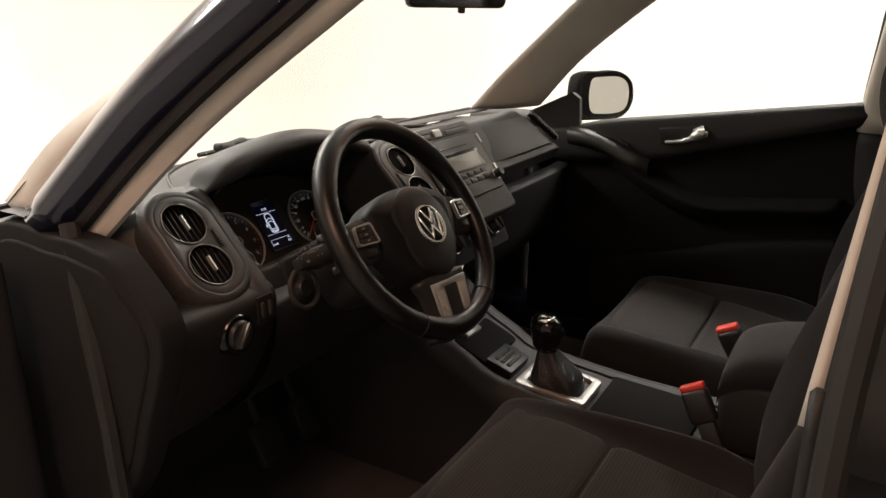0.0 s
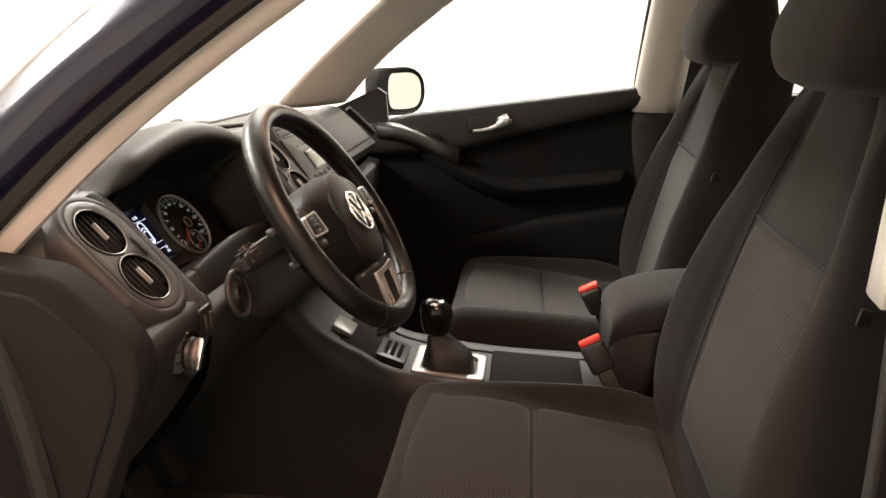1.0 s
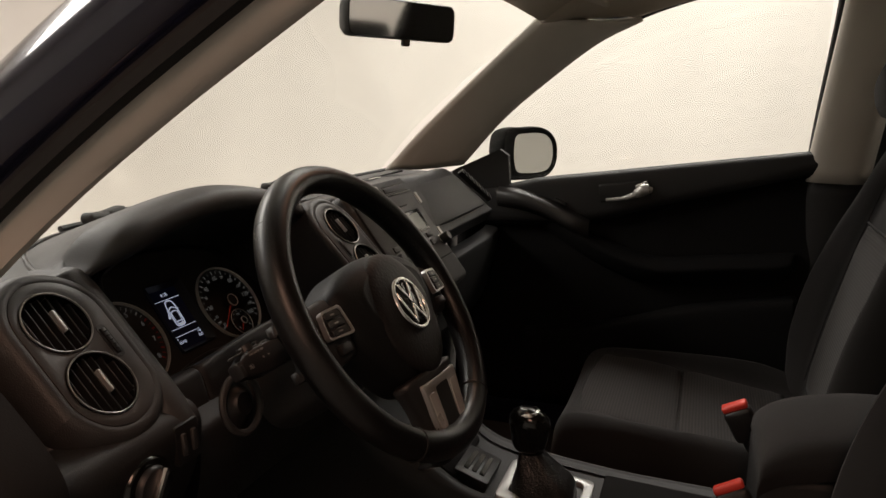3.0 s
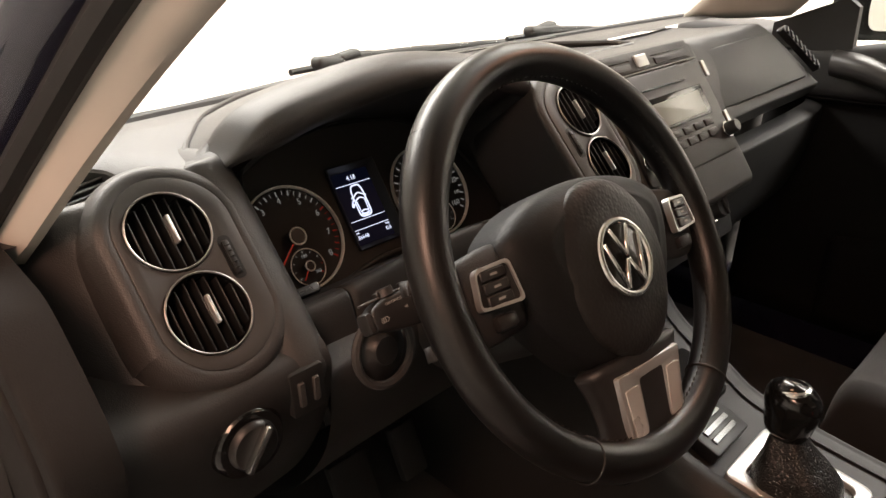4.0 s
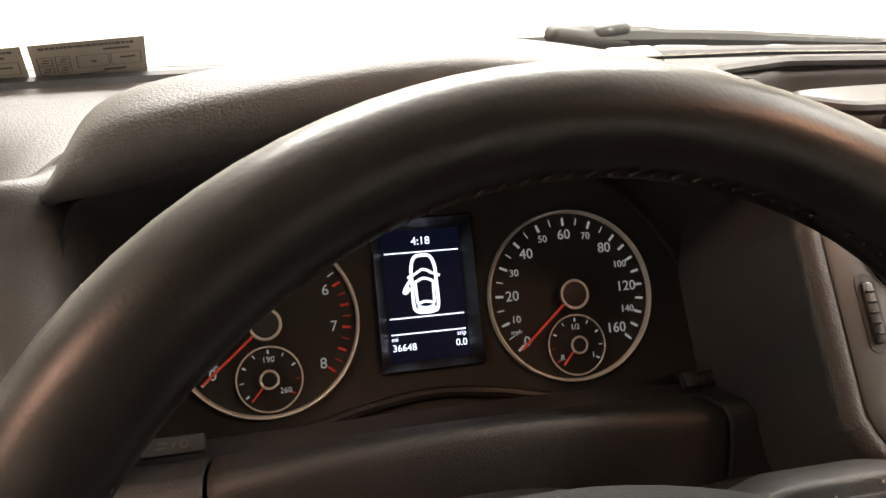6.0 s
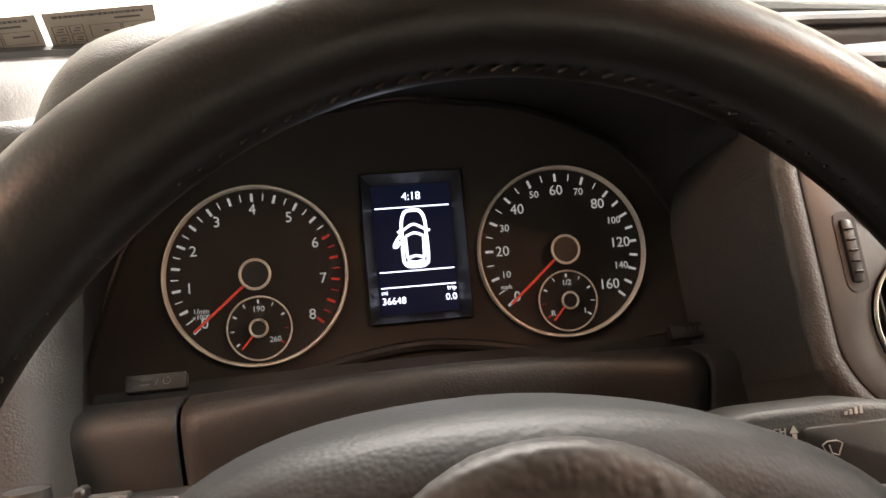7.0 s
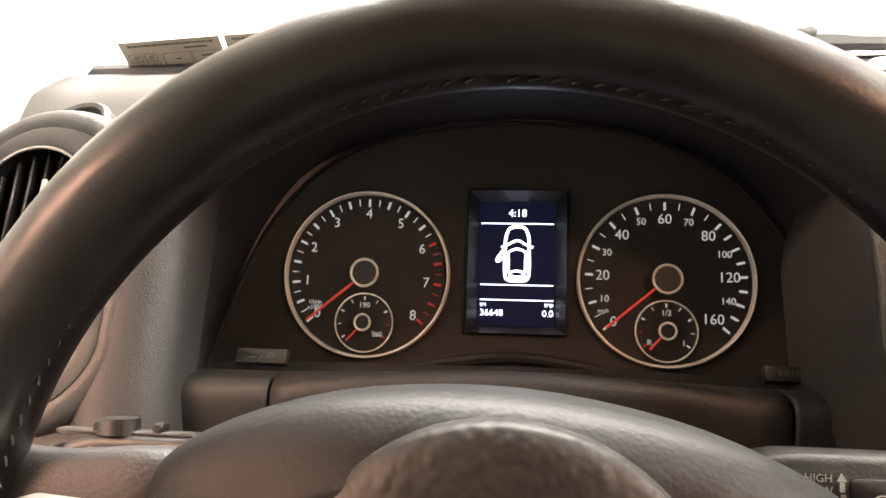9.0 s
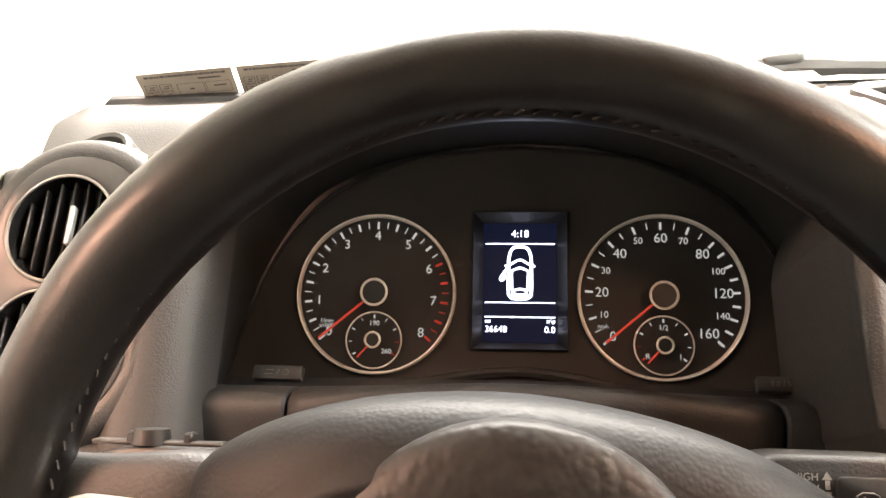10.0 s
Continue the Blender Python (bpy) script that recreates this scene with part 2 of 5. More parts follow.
M_DIMPRINT = material("dim_grey_print", (0.11, 0.105, 0.10), 0.5)
M_DARKCHROME = material("smoked_chrome", (0.30, 0.285, 0.27), 0.34, metal=1.0, vary=0.08)
M_CHROME = material("brushed_chrome", (0.72, 0.71, 0.69), 0.2, metal=1.0, vary=0.05)
M_SILVER = material("silver_plastic", (0.55, 0.55, 0.54), 0.35, metal=0.7, vary=0.06)
M_TRIM = material("bright_silver_plastic", (0.66, 0.64, 0.61), 0.28, metal=0.45, vary=0.05)
M_RING = material("dial_ring_metal", (0.9, 0.87, 0.82), 0.45, metal=0.25, vary=0.03)
M_FABRIC = material("seat_fabric", (0.0115, 0.0098, 0.009), 0.95, grain=1400, bump=0.5, vary=0.18, blot=9, sheen=0.08)
M_RIB = material("ribbed_cushion_fabric", (0.023, 0.0193, 0.0173), 0.95, grain=54, bump=0.5, kind="ribs", vary=0.2, sheen=0.1, along="Y")
M_RIBBACK = material("ribbed_back_fabric", (0.023, 0.0193, 0.0173), 0.95, grain=54, bump=0.5, kind="ribs", vary=0.2, sheen=0.1, along="Z")
M_BEIGE = material("beige_pillar_trim", (0.67, 0.625, 0.555), 0.75, grain=1100, bump=0.15, vary=0.05)
M_LINER = material("headliner_cloth", (0.42, 0.36, 0.28), 0.95, grain=1300, bump=0.3, vary=0.08)
M_PAINT = material("dark_blue_paint", (0.012, 0.013, 0.035), 0.25, metal=0.3, coat=1.0, vary=0.1)
M_RUBBER = material("black_rubber", (0.022, 0.021, 0.0205), 0.6, grain=300, bump=0.1, vary=0.2)
M_CARPET = material("black_carpet", (0.05, 0.046, 0.044), 1.0, grain=500, bump=1.0, vary=0.3)
M_RED = material("red_plastic", (0.75, 0.06, 0.04), 0.35, vary=0.06)
M_BOOT = material("boot_leather", (0.015, 0.014, 0.013), 0.35, grain=220, bump=0.5, kind="leather", vary=0.3, blot=20)
M_LCD = material("grey_lcd", (0.3, 0.32, 0.29), 0.25, vary=0.03)
M_MIRROR = material("mirror_glass", (0.85, 0.86, 0.85), 0.02, metal=1.0, vary=0.01)
M_PAPER = material("sticker_paper", (0.36, 0.33, 0.28), 0.7, vary=0.1, blot=30)
M_INK = material("sticker_ink", (0.10, 0.09, 0.085), 0.8)
M_STITCH = material("grey_thread", (0.022, 0.018, 0.015), 0.85)
M_LAMP = material("lamp_lens", (0.75, 0.72, 0.66), 0.3, vary=0.04)
M_GREYPRINT = material("grey_print", (0.3, 0.29, 0.27), 0.5)
M_GLASS = glass("window_glass", (0.97, 0.985, 0.97), 0.045)
M_LAMPON = glowing("lit_lamp_lens", (1.0, 0.80, 0.62), 2.5, (0.75, 0.72, 0.66))
M_SCREEN = glowing("display_screen", (0.012, 0.018, 0.055), 0.11, (0.004, 0.004, 0.008))
M_PIXEL = glowing("display_pixels", (0.74, 0.79, 1.0), 1.3)
M_NUM = glowing("dial_numerals", (1.0, 0.97, 0.92), 0.13, (0.09, 0.088, 0.085))
M_REDNUM = glowing("red_dial_marks", (1.0, 0.09, 0.06), 0.07, (0.25, 0.02, 0.015))
M_NEEDLE = glowing("red_needle", (1.0, 0.1, 0.06), 0.10, (0.4, 0.035, 0.02))

# ---------- the room ----------
def room():
    def slab(name, sx, sy, sz, x, y, z, mat, label):
        ob = part(name, rbox(sx, sy, sz, 0), mat, None, label)
        ob.location = (x, y, z)
        tagged(ob, "", name.split("_")[0], "", "structure")

    slab("floor", 11, 11, 0.2, 0.4, 0, -0.1, M_FLOOR, "pale grey painted concrete studio floor")
    slab("ceiling", 11, 11, 0.2, 0.4, 0, 3.3, M_WALL, "white painted flat studio ceiling")
    slab("wall_north", 11, 0.2, 3.2, 0.4, 5.4, 1.6, M_WALL, "cream white painted studio wall")
    slab("wall_south", 11, 0.2, 3.2, 0.4, -5.4, 1.6, M_WALL, "cream white painted studio wall")
    slab("wall_east", 0.2, 10.6, 3.2, 5.8, 0, 1.6, M_WALL, "cream white painted studio wall")
    slab("wall_west", 0.2, 10.6, 3.2, -5.0, 0, 1.6, M_WALL, "cream white painted studio wall")
    rows = []
    for z, sweep in ((0.006, 0.75), (0.02, 0.45), (0.10, 0.20), (0.30, 0.05), (1.0, 0.0), (2.0, 0.0), (2.95, 0.0)):
        line = [(3.9 - sweep, -4.6 + 0.2 * k) for k in range(45)]
        line += [(2.9 + (1 - sweep) * math.cos(a), 4.2 + (1 - sweep) * math.sin(a)) for a in [math.pi / 2 * k / 10 for k in range(1, 11)]]
        line += [(2.7 - 0.2 * k, 5.2 - sweep) for k in range(38)]
        fold = min(1.0, z)
        rows.append([(x + fold * (0.010 * math.sin(0.9 * k + 0.4 * z) + 0.005 * math.sin(2.1 * k)), y, z) for k, (x, y) in enumerate(line)])
    cloth = part("backdrop_curtain", skin(rows, 300, 18), M_CURTAIN)
    solid(cloth, 0.004)
    tagged(cloth, "cream white cloth curtain hanging in soft folds beside the car", "curtain")


room()

# ---------- the car's shell ----------
APERTURE = [(1.10, 0.323, 1.070), (1.06, 0.20, 1.193), (1.03, 0.075, 1.291), (1.005, -0.035, 1.366), (0.995, -0.13, 1.410),
            (0.998, -0.25, 1.449), (1.02, -0.41, 1.484), (1.04, -0.54, 1.502)]
SCREEN_EDGE = [(1.02, 0.495, 1.050), (0.993, 0.390, 1.148), (0.966, 0.282, 1.238), (0.938, 0.175, 1.325), (0.911, 0.068, 1.410)]


def side(points, left):
    return [(mx(p[0]), p[1], p[2]) for p in points] if left else list(points)


# the driver's doorway sits a little lower along the pillar
LEFT_APERTURE = [(-0.368, 0.350, 1.018), (-0.331, 0.235, 1.135), (-0.312, 0.125, 1.222), (-0.286, 0.006, 1.308), (-0.263, -0.088, 1.376),
                 (-0.262, -0.25, 1.426), (-0.30, -0.41, 1.468), (-0.32, -0.53, 1.484)]


def screen_y(x):
    """Where the windscreen meets the dash."""
    return 0.632 - 0.27 * (x - CX) ** 2


def screen_top(x):
    return (x, 0.115 - 0.17 * (x - CX) ** 2, 1.43 - 0.08 * (x - CX) ** 2)


body = thing("car_body", pose(CX, -0.4, 0.2), "dark blue car body with beige pillar trim and open doorway", "car")


def shell():
    for left in (False, True):
        ap, sc = (LEFT_APERTURE if left else APERTURE), side(SCREEN_EDGE, left)
        if left:
            sc = [(p[0] - 0.04, p[1], p[2]) for p in sc]
        inn = 1 if left else -1
        out = -inn
        rows = []
        for k, (a, s) in enumerate(zip(ap[:5], sc)):
            a, s = Vector(a), Vector(s)
            if left:
                # a narrow rounded strip that swells towards the roof
                off = Vector((0.012, -0.032, 0)).lerp(Vector((0.026, -0.033, 0)), min(1.2, k / 3))
                rows.append([a, a + off * 0.3 + Vector((-0.002, -0.008, -0.002)), a + off * 0.75 + Vector((0, -0.010, -0.003)), a + off, a + off + Vector((0.004, 0.022, 0.008)), a + off * 0.4 + Vector((-0.012, 0.085, 0.012)), s + Vector((0.012 if k > 1 else -0.03, 0, 0.004))])
                continue
            rows.append([a, a + Vector((inn * 0.006, -0.012, -0.002)), a + Vector((inn * 0.022, -0.015, -0.006)), a.lerp(s, 0.4) + Vector((inn * 0.014, -0.004, -0.008)), a.lerp(s, 0.7) + Vector((inn * 0.008, 0.0, -0.005)), s])
        trim = part("pillar_trim", skin(rows, 12, 24), M_BEIGE, body, "beige grained plastic windscreen pillar trim", at_world=True)
        solid(trim, 0.012, 0.0)
        # the seal round the doorway
        loop = [Vector(p) + Vector((out * 0.012, -0.006, 0.004)) for p in ap] + [
            Vector(p) for p in ([(-0.396, -0.592, 1.44), (-0.455, -0.572, 1.07), (-0.465, -0.572, 0.7), (-0.465, -0.55, 0.42)] if left else [(1.06, -0.56, 1.44), (1.125, -0.535, 1.07), (1.14, -0.535, 0.7), (1.14, -0.5, 0.42)])]
        front = [Vector(p) for p in side([(1.112, 0.32, 1.05), (1.13, 0.285, 0.95), (1.14, 0.255, 0.8), (1.14, 0.245, 0.6), (1.14, 0.2, 0.44)], left)]
        part("door_seal", tube(front, 0.013, 8, steps=30), M_RUBBER, body, "black rubber door seal", at_world=True)
        part("door_seal", tube(loop, 0.011, 8, steps=70), M_RUBBER, body, "black rubber door seal", at_world=True)
        # painted pillar outside the seal, up into the roof rail
        rows = []
        for p in ap:
            p = Vector(p)
            rows.append([p + Vector((out * 0.008, -0.004, 0.0)), p + Vector((out * 0.03, 0.004, 0.008)), p + Vector((out * 0.042, 0.012, 0.02)),
                         p + Vector((out * 0.044, 0.035, 0.032)), p + Vector((out * 0.025, 0.06, 0.045)), p + Vector((out * 0.0, 0.075, 0.055))])
        painted = part("painted_pillar", skin(rows, 20, 40), M_PAINT, body, "glossy dark blue painted windscreen pillar", at_world=True)
        solid(painted, 0.003)
        # hinge pillar and wing below
        part("hinge_pillar", rbox(0.16, 0.22, 0.80, 0.02, 3, pose(1.25 if not left else mx(1.25), 0.48, 0.62)), M_RUBBER, body, at_world=True)
        part("sill", rbox(0.14, 2.0, 0.16, 0.03, 3, pose(1.17 if not left else mx(1.17), -0.45, 0.36)), M_PAINT, body, at_world=True)
        rows = [[(x, y, z) for x, y, z in side([(1.16, 0.56, 0.95), (1.23, 0.56, 0.93), (1.26, 0.56, 0.87), (1.265, 0.56, 0.6)], left)],
                [(x, y, z) for x, y, z in side([(1.13, 0.8, 0.93), (1.2, 0.8, 0.91), (1.24, 0.8, 0.9), (1.25, 0.8, 0.6)], left)],
                [(x, y, z) for x, y, z in side([(1.05, 1.4, 0.84), (1.12, 1.4, 0.82), (1.18, 1.4, 0.78), (1.2, 1.4, 0.6)], left)]]
        solid(part("wing", skin(rows, 10, 16), M_PAINT, body, at_world=True), 0.002)
        # middle pillar: beige above, dark below
        rows = []
        for z, w in ((1.018 if left else 1.045, 1.09), (1.2, 1.063), (1.35, 1.035), (1.47, 1.015), (1.52, 0.99)):
            y = -0.54 - 0.10 * (z - 1.1) - (0.03 if left else 0)
            w -= 0.03 if left else 0
            rows.append(side([(w + (0.050 if left else 0.02), y + 0.010, z), (w - 0.004, y - 0.002, z), (w - 0.02, y - 0.05, z), (w - 0.02, y - 0.09, z), (w + 0.03, y - 0.118, z)], left))
        solid(part("middle_pillar_trim", skin(rows, 14, 18), M_BEIGE, body, "beige plastic middle pillar trim", at_world=True), 0.01, 0.0)
        if left:
            rows = [[(mx(w + 0.052), y + 0.008, z), (mx(w + 0.064), y - 0.03, z), (mx(w + 0.075), y - 0.15, z)] for z, w, y in ((1.0, 1.062, -0.565), (1.2, 1.033, -0.58), (1.35, 1.005, -0.595), (1.50, 0.98, -0.61))]
            solid(part("pillar_outer", skin(rows, 8, 12), M_RUBBER, body, "black outer cover of the middle pillar", at_world=True), 0.006, 0.0)
        rows = []
        for z, w in ((1.05, 1.092), (0.9, 1.105), (0.7, 1.11), (0.42, 1.11)):
            y = -0.54 - (0.03 if left else 0)
            rows.append(side([(w + 0.025, y + 0.014, z), (w, y, z), (w - 0.012, y - 0.05, z), (w - 0.006, y - 0.1, z), (w + 0.03, y - 0.14, z)], left))
        solid(part("lower_pillar_trim", skin(rows, 12, 12), M_DASH_DARK, body, "black plastic lower pillar trim", at_world=True), 0.01, 0.0)
    # roof lining
    rows = []
    for k in range(11):
        f = k / 10
        y = 0.11 - f * 2.2
        z = 1.43 + 0.085 * math.sin(min(1, f * 2.2) * math.pi / 2) + 0.06 * min(1, max(0, f - 0.3) * 3) - 0.05 * max(0, f - 0.55)
        edge = min(0.53 + 0.155 * min(1, f * 6), 0.685)
        ez = z - 0.02 + 0.035 * min(1, f * 4)
        rows.append([(CX - edge, y - 0.05, ez - 0.01), (CX - edge * 0.8, y - 0.015, z - 0.008), (CX - edge * 0.4, y, z), (CX, y + 0.005, z + 0.004),
                     (CX + edge * 0.4, y, z), (CX + edge * 0.8, y - 0.015, z - 0.008), (CX + edge, y - 0.05, ez - 0.01)])
    solid(part("headliner", skin(rows, 36, 30), M_LINER, body, "tan cloth roof lining", at_world=True), 0.015, 1.0)
    for left in (False, True):
        ap = [Vector(p) for p in (LEFT_APERTURE[4:] + [(-0.322, -0.75, 1.49), (-0.32, -1.2, 1.47)] if left else APERTURE[4:] + [(1.042, -0.75, 1.56), (1.04, -1.2, 1.585)])]
        inn = 1 if left else -1
        ap[0] = ap[0] + Vector((inn * 0.004, 0.012, 0.002))
        ins = [Vector(p) for p in side([(0.905, 0.062, 1.402), (0.80, -0.10, 1.462), (0.80, -0.30, 1.488), (0.80, -0.50, 1.503), (0.80, -0.75, 1.535), (0.80, -1.2, 1.57)], left)]
        rows = [[p, p + Vector((inn * 0.010, -0.006, -0.001)), p + Vector((inn * 0.03, -0.006, 0.001)), p.lerp(q, 0.5) + Vector((0, 0, 0.004)), q] for p, q in zip(ap, ins)]
        solid(part("roof_rail_trim", skin(rows, 10, 30), M_LINER, body, "tan cloth trim along the roof rail", at_world=True), 0.012, 0.0)
    rows = [[(CX + s * 0.72, 0.1 - 2.3 * f, 1.585 + 0.05 * math.sin(f * 3.14)) for s in (-1, -0.5, 0, 0.5, 1)] for f in (0, 0.3, 0.6, 1)]
    solid(part("roof_skin", skin(rows, 16, 12), M_PAINT, body, at_world=True), 0.003)
    # windscreen
    rows = []
    for f in (0, 0.33, 0.66, 1):
        row = []
        for s in (-0.66, -0.4, 0, 0.4, 0.66):
            x0 = CX + s * 1.04
            a, b = Vector((x0, screen_y(x0) + 0.045, 1.02)), Vector(screen_top(CX + s * 0.86))
            row.append(a.lerp(b, f) + Vector((0, 0.02, 0.02)) * math.sin(f * math.pi))
        rows.append(row)
    ws = part("windscreen", skin(rows, 24, 12), M_GLASS, body, "clear windscreen glass", at_world=True)
    solid(ws, 0.004)
    ws.visible_shadow = False
    part("screen_edge_print", tube([(-0.340, 0.360, 1.165), (-0.347, 0.381, 1.145), (-0.362, 0.428, 1.104), (-0.376, 0.480, 1.058), (-0.372, 0.530, 1.022)], 0.0009, 6, steps=24), M_INK, body, "thin dotted print along the windscreen's edge", at_world=True)
    # cowl below the windscreen, firewall, floor, tail
    part("cowl", grid([[(CX + s, screen_y(CX + s) + 0.005 + dy, 1.010 + dz) for s in (-0.66, -0.4, -0.2, 0, 0.2, 0.4, 0.66)] for dy, dz in ((0, 0.008), (0.03, 0.012), (0.12, -0.01), (0.2, -0.06))]),
         M_RUBBER, body, "black plastic cowl below the windscreen", at_world=True)
    part("firewall", rbox(1.6, 0.03, 0.72, 0, m=pose(CX, 0.64, 0.62)), M_CARPET, body, at_world=True)
    part("floor_pan", rbox(1.6, 2.9, 0.04, 0, m=pose(CX, -0.8, 0.32)), M_CARPET, body, "black carpeted floor", at_world=True)
    part("bonnet", skin([[(CX + s, y, z - 0.06 * s * s) for s in (-0.75, -0.4, 0, 0.4, 0.75)] for y, z in ((0.82, 0.90), (1.2, 0.84), (1.7, 0.72), (1.85, 0.6))], 16, 14),
         M_PAINT, body, at_world=True)
    for left in (False, True):
        x = 1.11 if not left else mx(1.11)
        outer = mx(1.19) if left else 1.19
        part("rear_door_skin", rbox(0.03, 1.0, 0.68, 0.012, 2, pose(outer, -1.16, 0.70)), M_PAINT, body, "dark blue rear door skin", at_world=True)
        part("rear_door_frame", rbox(0.035, 0.30 if left else 0.10, 0.50, 0.012, 2, pose(mx(1.145) if left else 1.125, -0.80 if left else -0.70, 1.27, 0, 8 if left else -8, 0)), M_RUBBER, body, "black rear door window frame", at_world=True)
        part("rear_side_panel", rbox(0.06, 0.95, 0.72, 0.02, 2, pose(x, -1.16, 0.74)), M_DASH_DARK, body, "black plastic rear door panel", at_world=True)
        part("rear_pillar_trim", rbox(0.05, 0.12, 0.5, 0.015, 2, pose(1.03 if not left else mx(1.03), -1.62, 1.3, 0, 0, 0)), M_BEIGE, body, "beige rear pillar trim", at_world=True)
        rear = part("rear_side_glass", rbox(0.004, 0.9, 0.42, 0, m=pose(1.10 if not left else mx(1.10), -1.12, 1.29, 0, -8 if not left else 8, 0)), M_GLASS, body, at_world=True)
        rear.visible_shadow = False
    part("tail_panel", rbox(1.5, 0.06, 0.75, 0.02, 2, pose(CX, -2.2, 0.7)), M_DASH_DARK, body, at_world=True)


shell()


def rear_bench():
    t = thing("rear_bench_seat", pose(CX, -1.3, 0.34), "dark grey cloth rear bench seat with low headrests", "car seat")
    part("cushion", rbox(1.3, 0.5, 0.26, 0.05, 3, pose(0, 0.05, 0.14)), M_FABRIC, t)
    part("backrest", rbox(1.3, 0.16, 0.6, 0.05, 3, pose(0, -0.30, 0.56, -14)), M_FABRIC, t)
    for x in (-0.42, 0.42):
        part("headrest", rbox(0.26, 0.09, 0.11, 0.035, 3, pose(x, -0.4, 0.93, -10)), M_FABRIC, t)


rear_bench()

# ---------- passenger's door ----------
def passenger_door():
    d = thing("passenger_door", pose(1.10, 0.30, 0.45), "closed passenger door with black plastic inner panel and clear window", "car door")
    ys = [0.32, 0.2, 0.09, -0.05, -0.2, -0.35, -0.52, -0.55]

    def belt(y):
        return 1.031 + (0.09 - y) * 0.129 + (0.0 if y < 0.15 else -0.01)

    def crease(y):
        return 0.927 + (-0.016 - y) * 0.261 if y < 0.0 else 0.927 + (-0.016 - y) * 0.05

    up = [[(1.118, y, belt(y) - 0.006), (1.105, y, belt(y)), (1.085, y, belt(y) - 0.004), (1.078, y, belt(y) - 0.02), (1.075, y, crease(y) + 0.02), (1.083, y, crease(y))] for y in ys]
    solid(part("upper_panel", skin(up, 16, 30), M_DASH_DARK, d, "dark grey grained plastic upper door trim", at_world=True), 0.006, 0)
    low = [[(1.083, y, crease(y) - 0.002), (1.098, y, crease(y) - 0.012), (1.105, y, crease(y) * 0.5 + 0.44), (1.10, y, 0.84), (1.10, y, 0.75), (1.09, y, 0.6), (1.09, y, 0.42)] for y in ys]
    solid(part("lower_panel", skin(low, 24, 30), M_DOOR, d, "black plastic lower door panel", at_world=True), 0.006, 0)
    # armrest with its long pull, and the map pocket
    arm = []
    for y, z, w, h in ((0.10, 0.96, 0.012, 0.02), (0.02, 0.925, 0.03, 0.03), (-0.08, 0.88, 0.045, 0.035), (-0.2, 0.845, 0.055, 0.035), (-0.35, 0.858, 0.055, 0.034), (-0.49, 0.872, 0.05, 0.034), (-0.52, 0.874, 0.02, 0.02)):
        arm.append([(1.11, y, z + 0.002), (1.10 - w * 0.5, y, z + 0.002), (1.10 - w, y, z - h * 0.5), (1.10 - w * 0.9, y, z - h), (1.10 - w * 0.4, y, z - h * 1.8), (1.11, y, z - h * 2.2)])
    part("armrest", skin(arm, 20, 40), M_DOOR, d, "black padded armrest with pull grip", at_world=True)
    pocket = []
    for y, z in ((0.12, 0.60), (-0.1, 0.64), (-0.3, 0.70), (-0.5, 0.735), (-0.525, 0.74)):
        pocket.append([(1.10, y, z + 0.03), (1.065, y, z + 0.03), (1.05, y, z + 0.02), (1.05, y, z - 0.05), (1.06, y, 0.45)])
    solid(part("map_pocket", skin(pocket, 16, 24), M_DOOR, d, at_world=True), 0.008, 0)
    # lock switch pod at the front
    pod = []
    for y, z, w in ((0.20, 1.000, 0.02), (0.14, 0.998, 0.035), (0.07, 0.978, 0.04), (0.0, 0.945, 0.04), (-0.04, 0.925, 0.02)):
        pod.append([(1.10, y, z + 0.006), (1.085 - w * 0.3, y, z + 0.007), (1.08 - w, y, z - 0.002), (1.08 - w, y, z - 0.03), (1.10, y, z - 0.06)])
    part("switch_pod", skin(pod, 16, 24), M_SATIN, d, "grey plastic switch pod", at_world=True)
    part("lock_switch", rbox(0.02, 0.032, 0.008, 0.002, 2, pose(1.062, 0.033, 0.977, 22, 4, 0)), M_BLACK, d, at_world=True)
    # inner handle
    hb = lambda y: 0.999 + (-0.05 - y) * 0.12
    part("handle_recess", rbox(0.012, 0.125, 0.048, 0.006, 3, pose(1.076, -0.122, hb(-0.122), -7)), M_BLACK, d, "black handle recess", at_world=True)
    lever = [(1.068, -0.079, hb(-0.06) - 0.014), (1.064, -0.117, hb(-0.1) - 0.013), (1.060, -0.147, hb(-0.13) - 0.006), (1.060, -0.169, hb(-0.15) + 0.006), (1.064, -0.187, hb(-0.17) + 0.002)]
    part("door_handle", join(tube(lever, [0.005, 0.0055, 0.007, 0.012, 0.014, 0.008], 10, steps=20), rbox(0.01, 0.03, 0.032, 0.004, 3, pose(1.064, -0.167, hb(-0.15) + 0.006, -25))), M_TRIM, d, "chrome inner door handle", at_world=True)
    # window frame and glass
    ap = [Vector(p) for p in APERTURE]
    frame_line = [p + Vector((0.012, 0, 0)) for p in ap] + [Vector((1.06, -0.582, 1.46)), Vector((1.125, -0.547, 1.112))]
    part("window_frame", tube(frame_line, 0.009, 8, steps=80), M_RUBBER, d, "black rubber window channel", at_world=True)
    n = 24
    top = spline(ap, n)
    bot = [Vector((1.118, p.y, belt(p.y) - 0.03)) for p in top]
    gl = part("window_glass", grid([[a + Vector((0.02, 0, 0)), a.lerp(b, 0.5) + Vector((0.024, 0, 0)), b + Vector((0.02, 0, 0))] for a, b in zip(top, bot)]), M_GLASS, d, "clear side window glass", at_world=True)
    solid(gl, 0.004)
    gl.visible_shadow = False
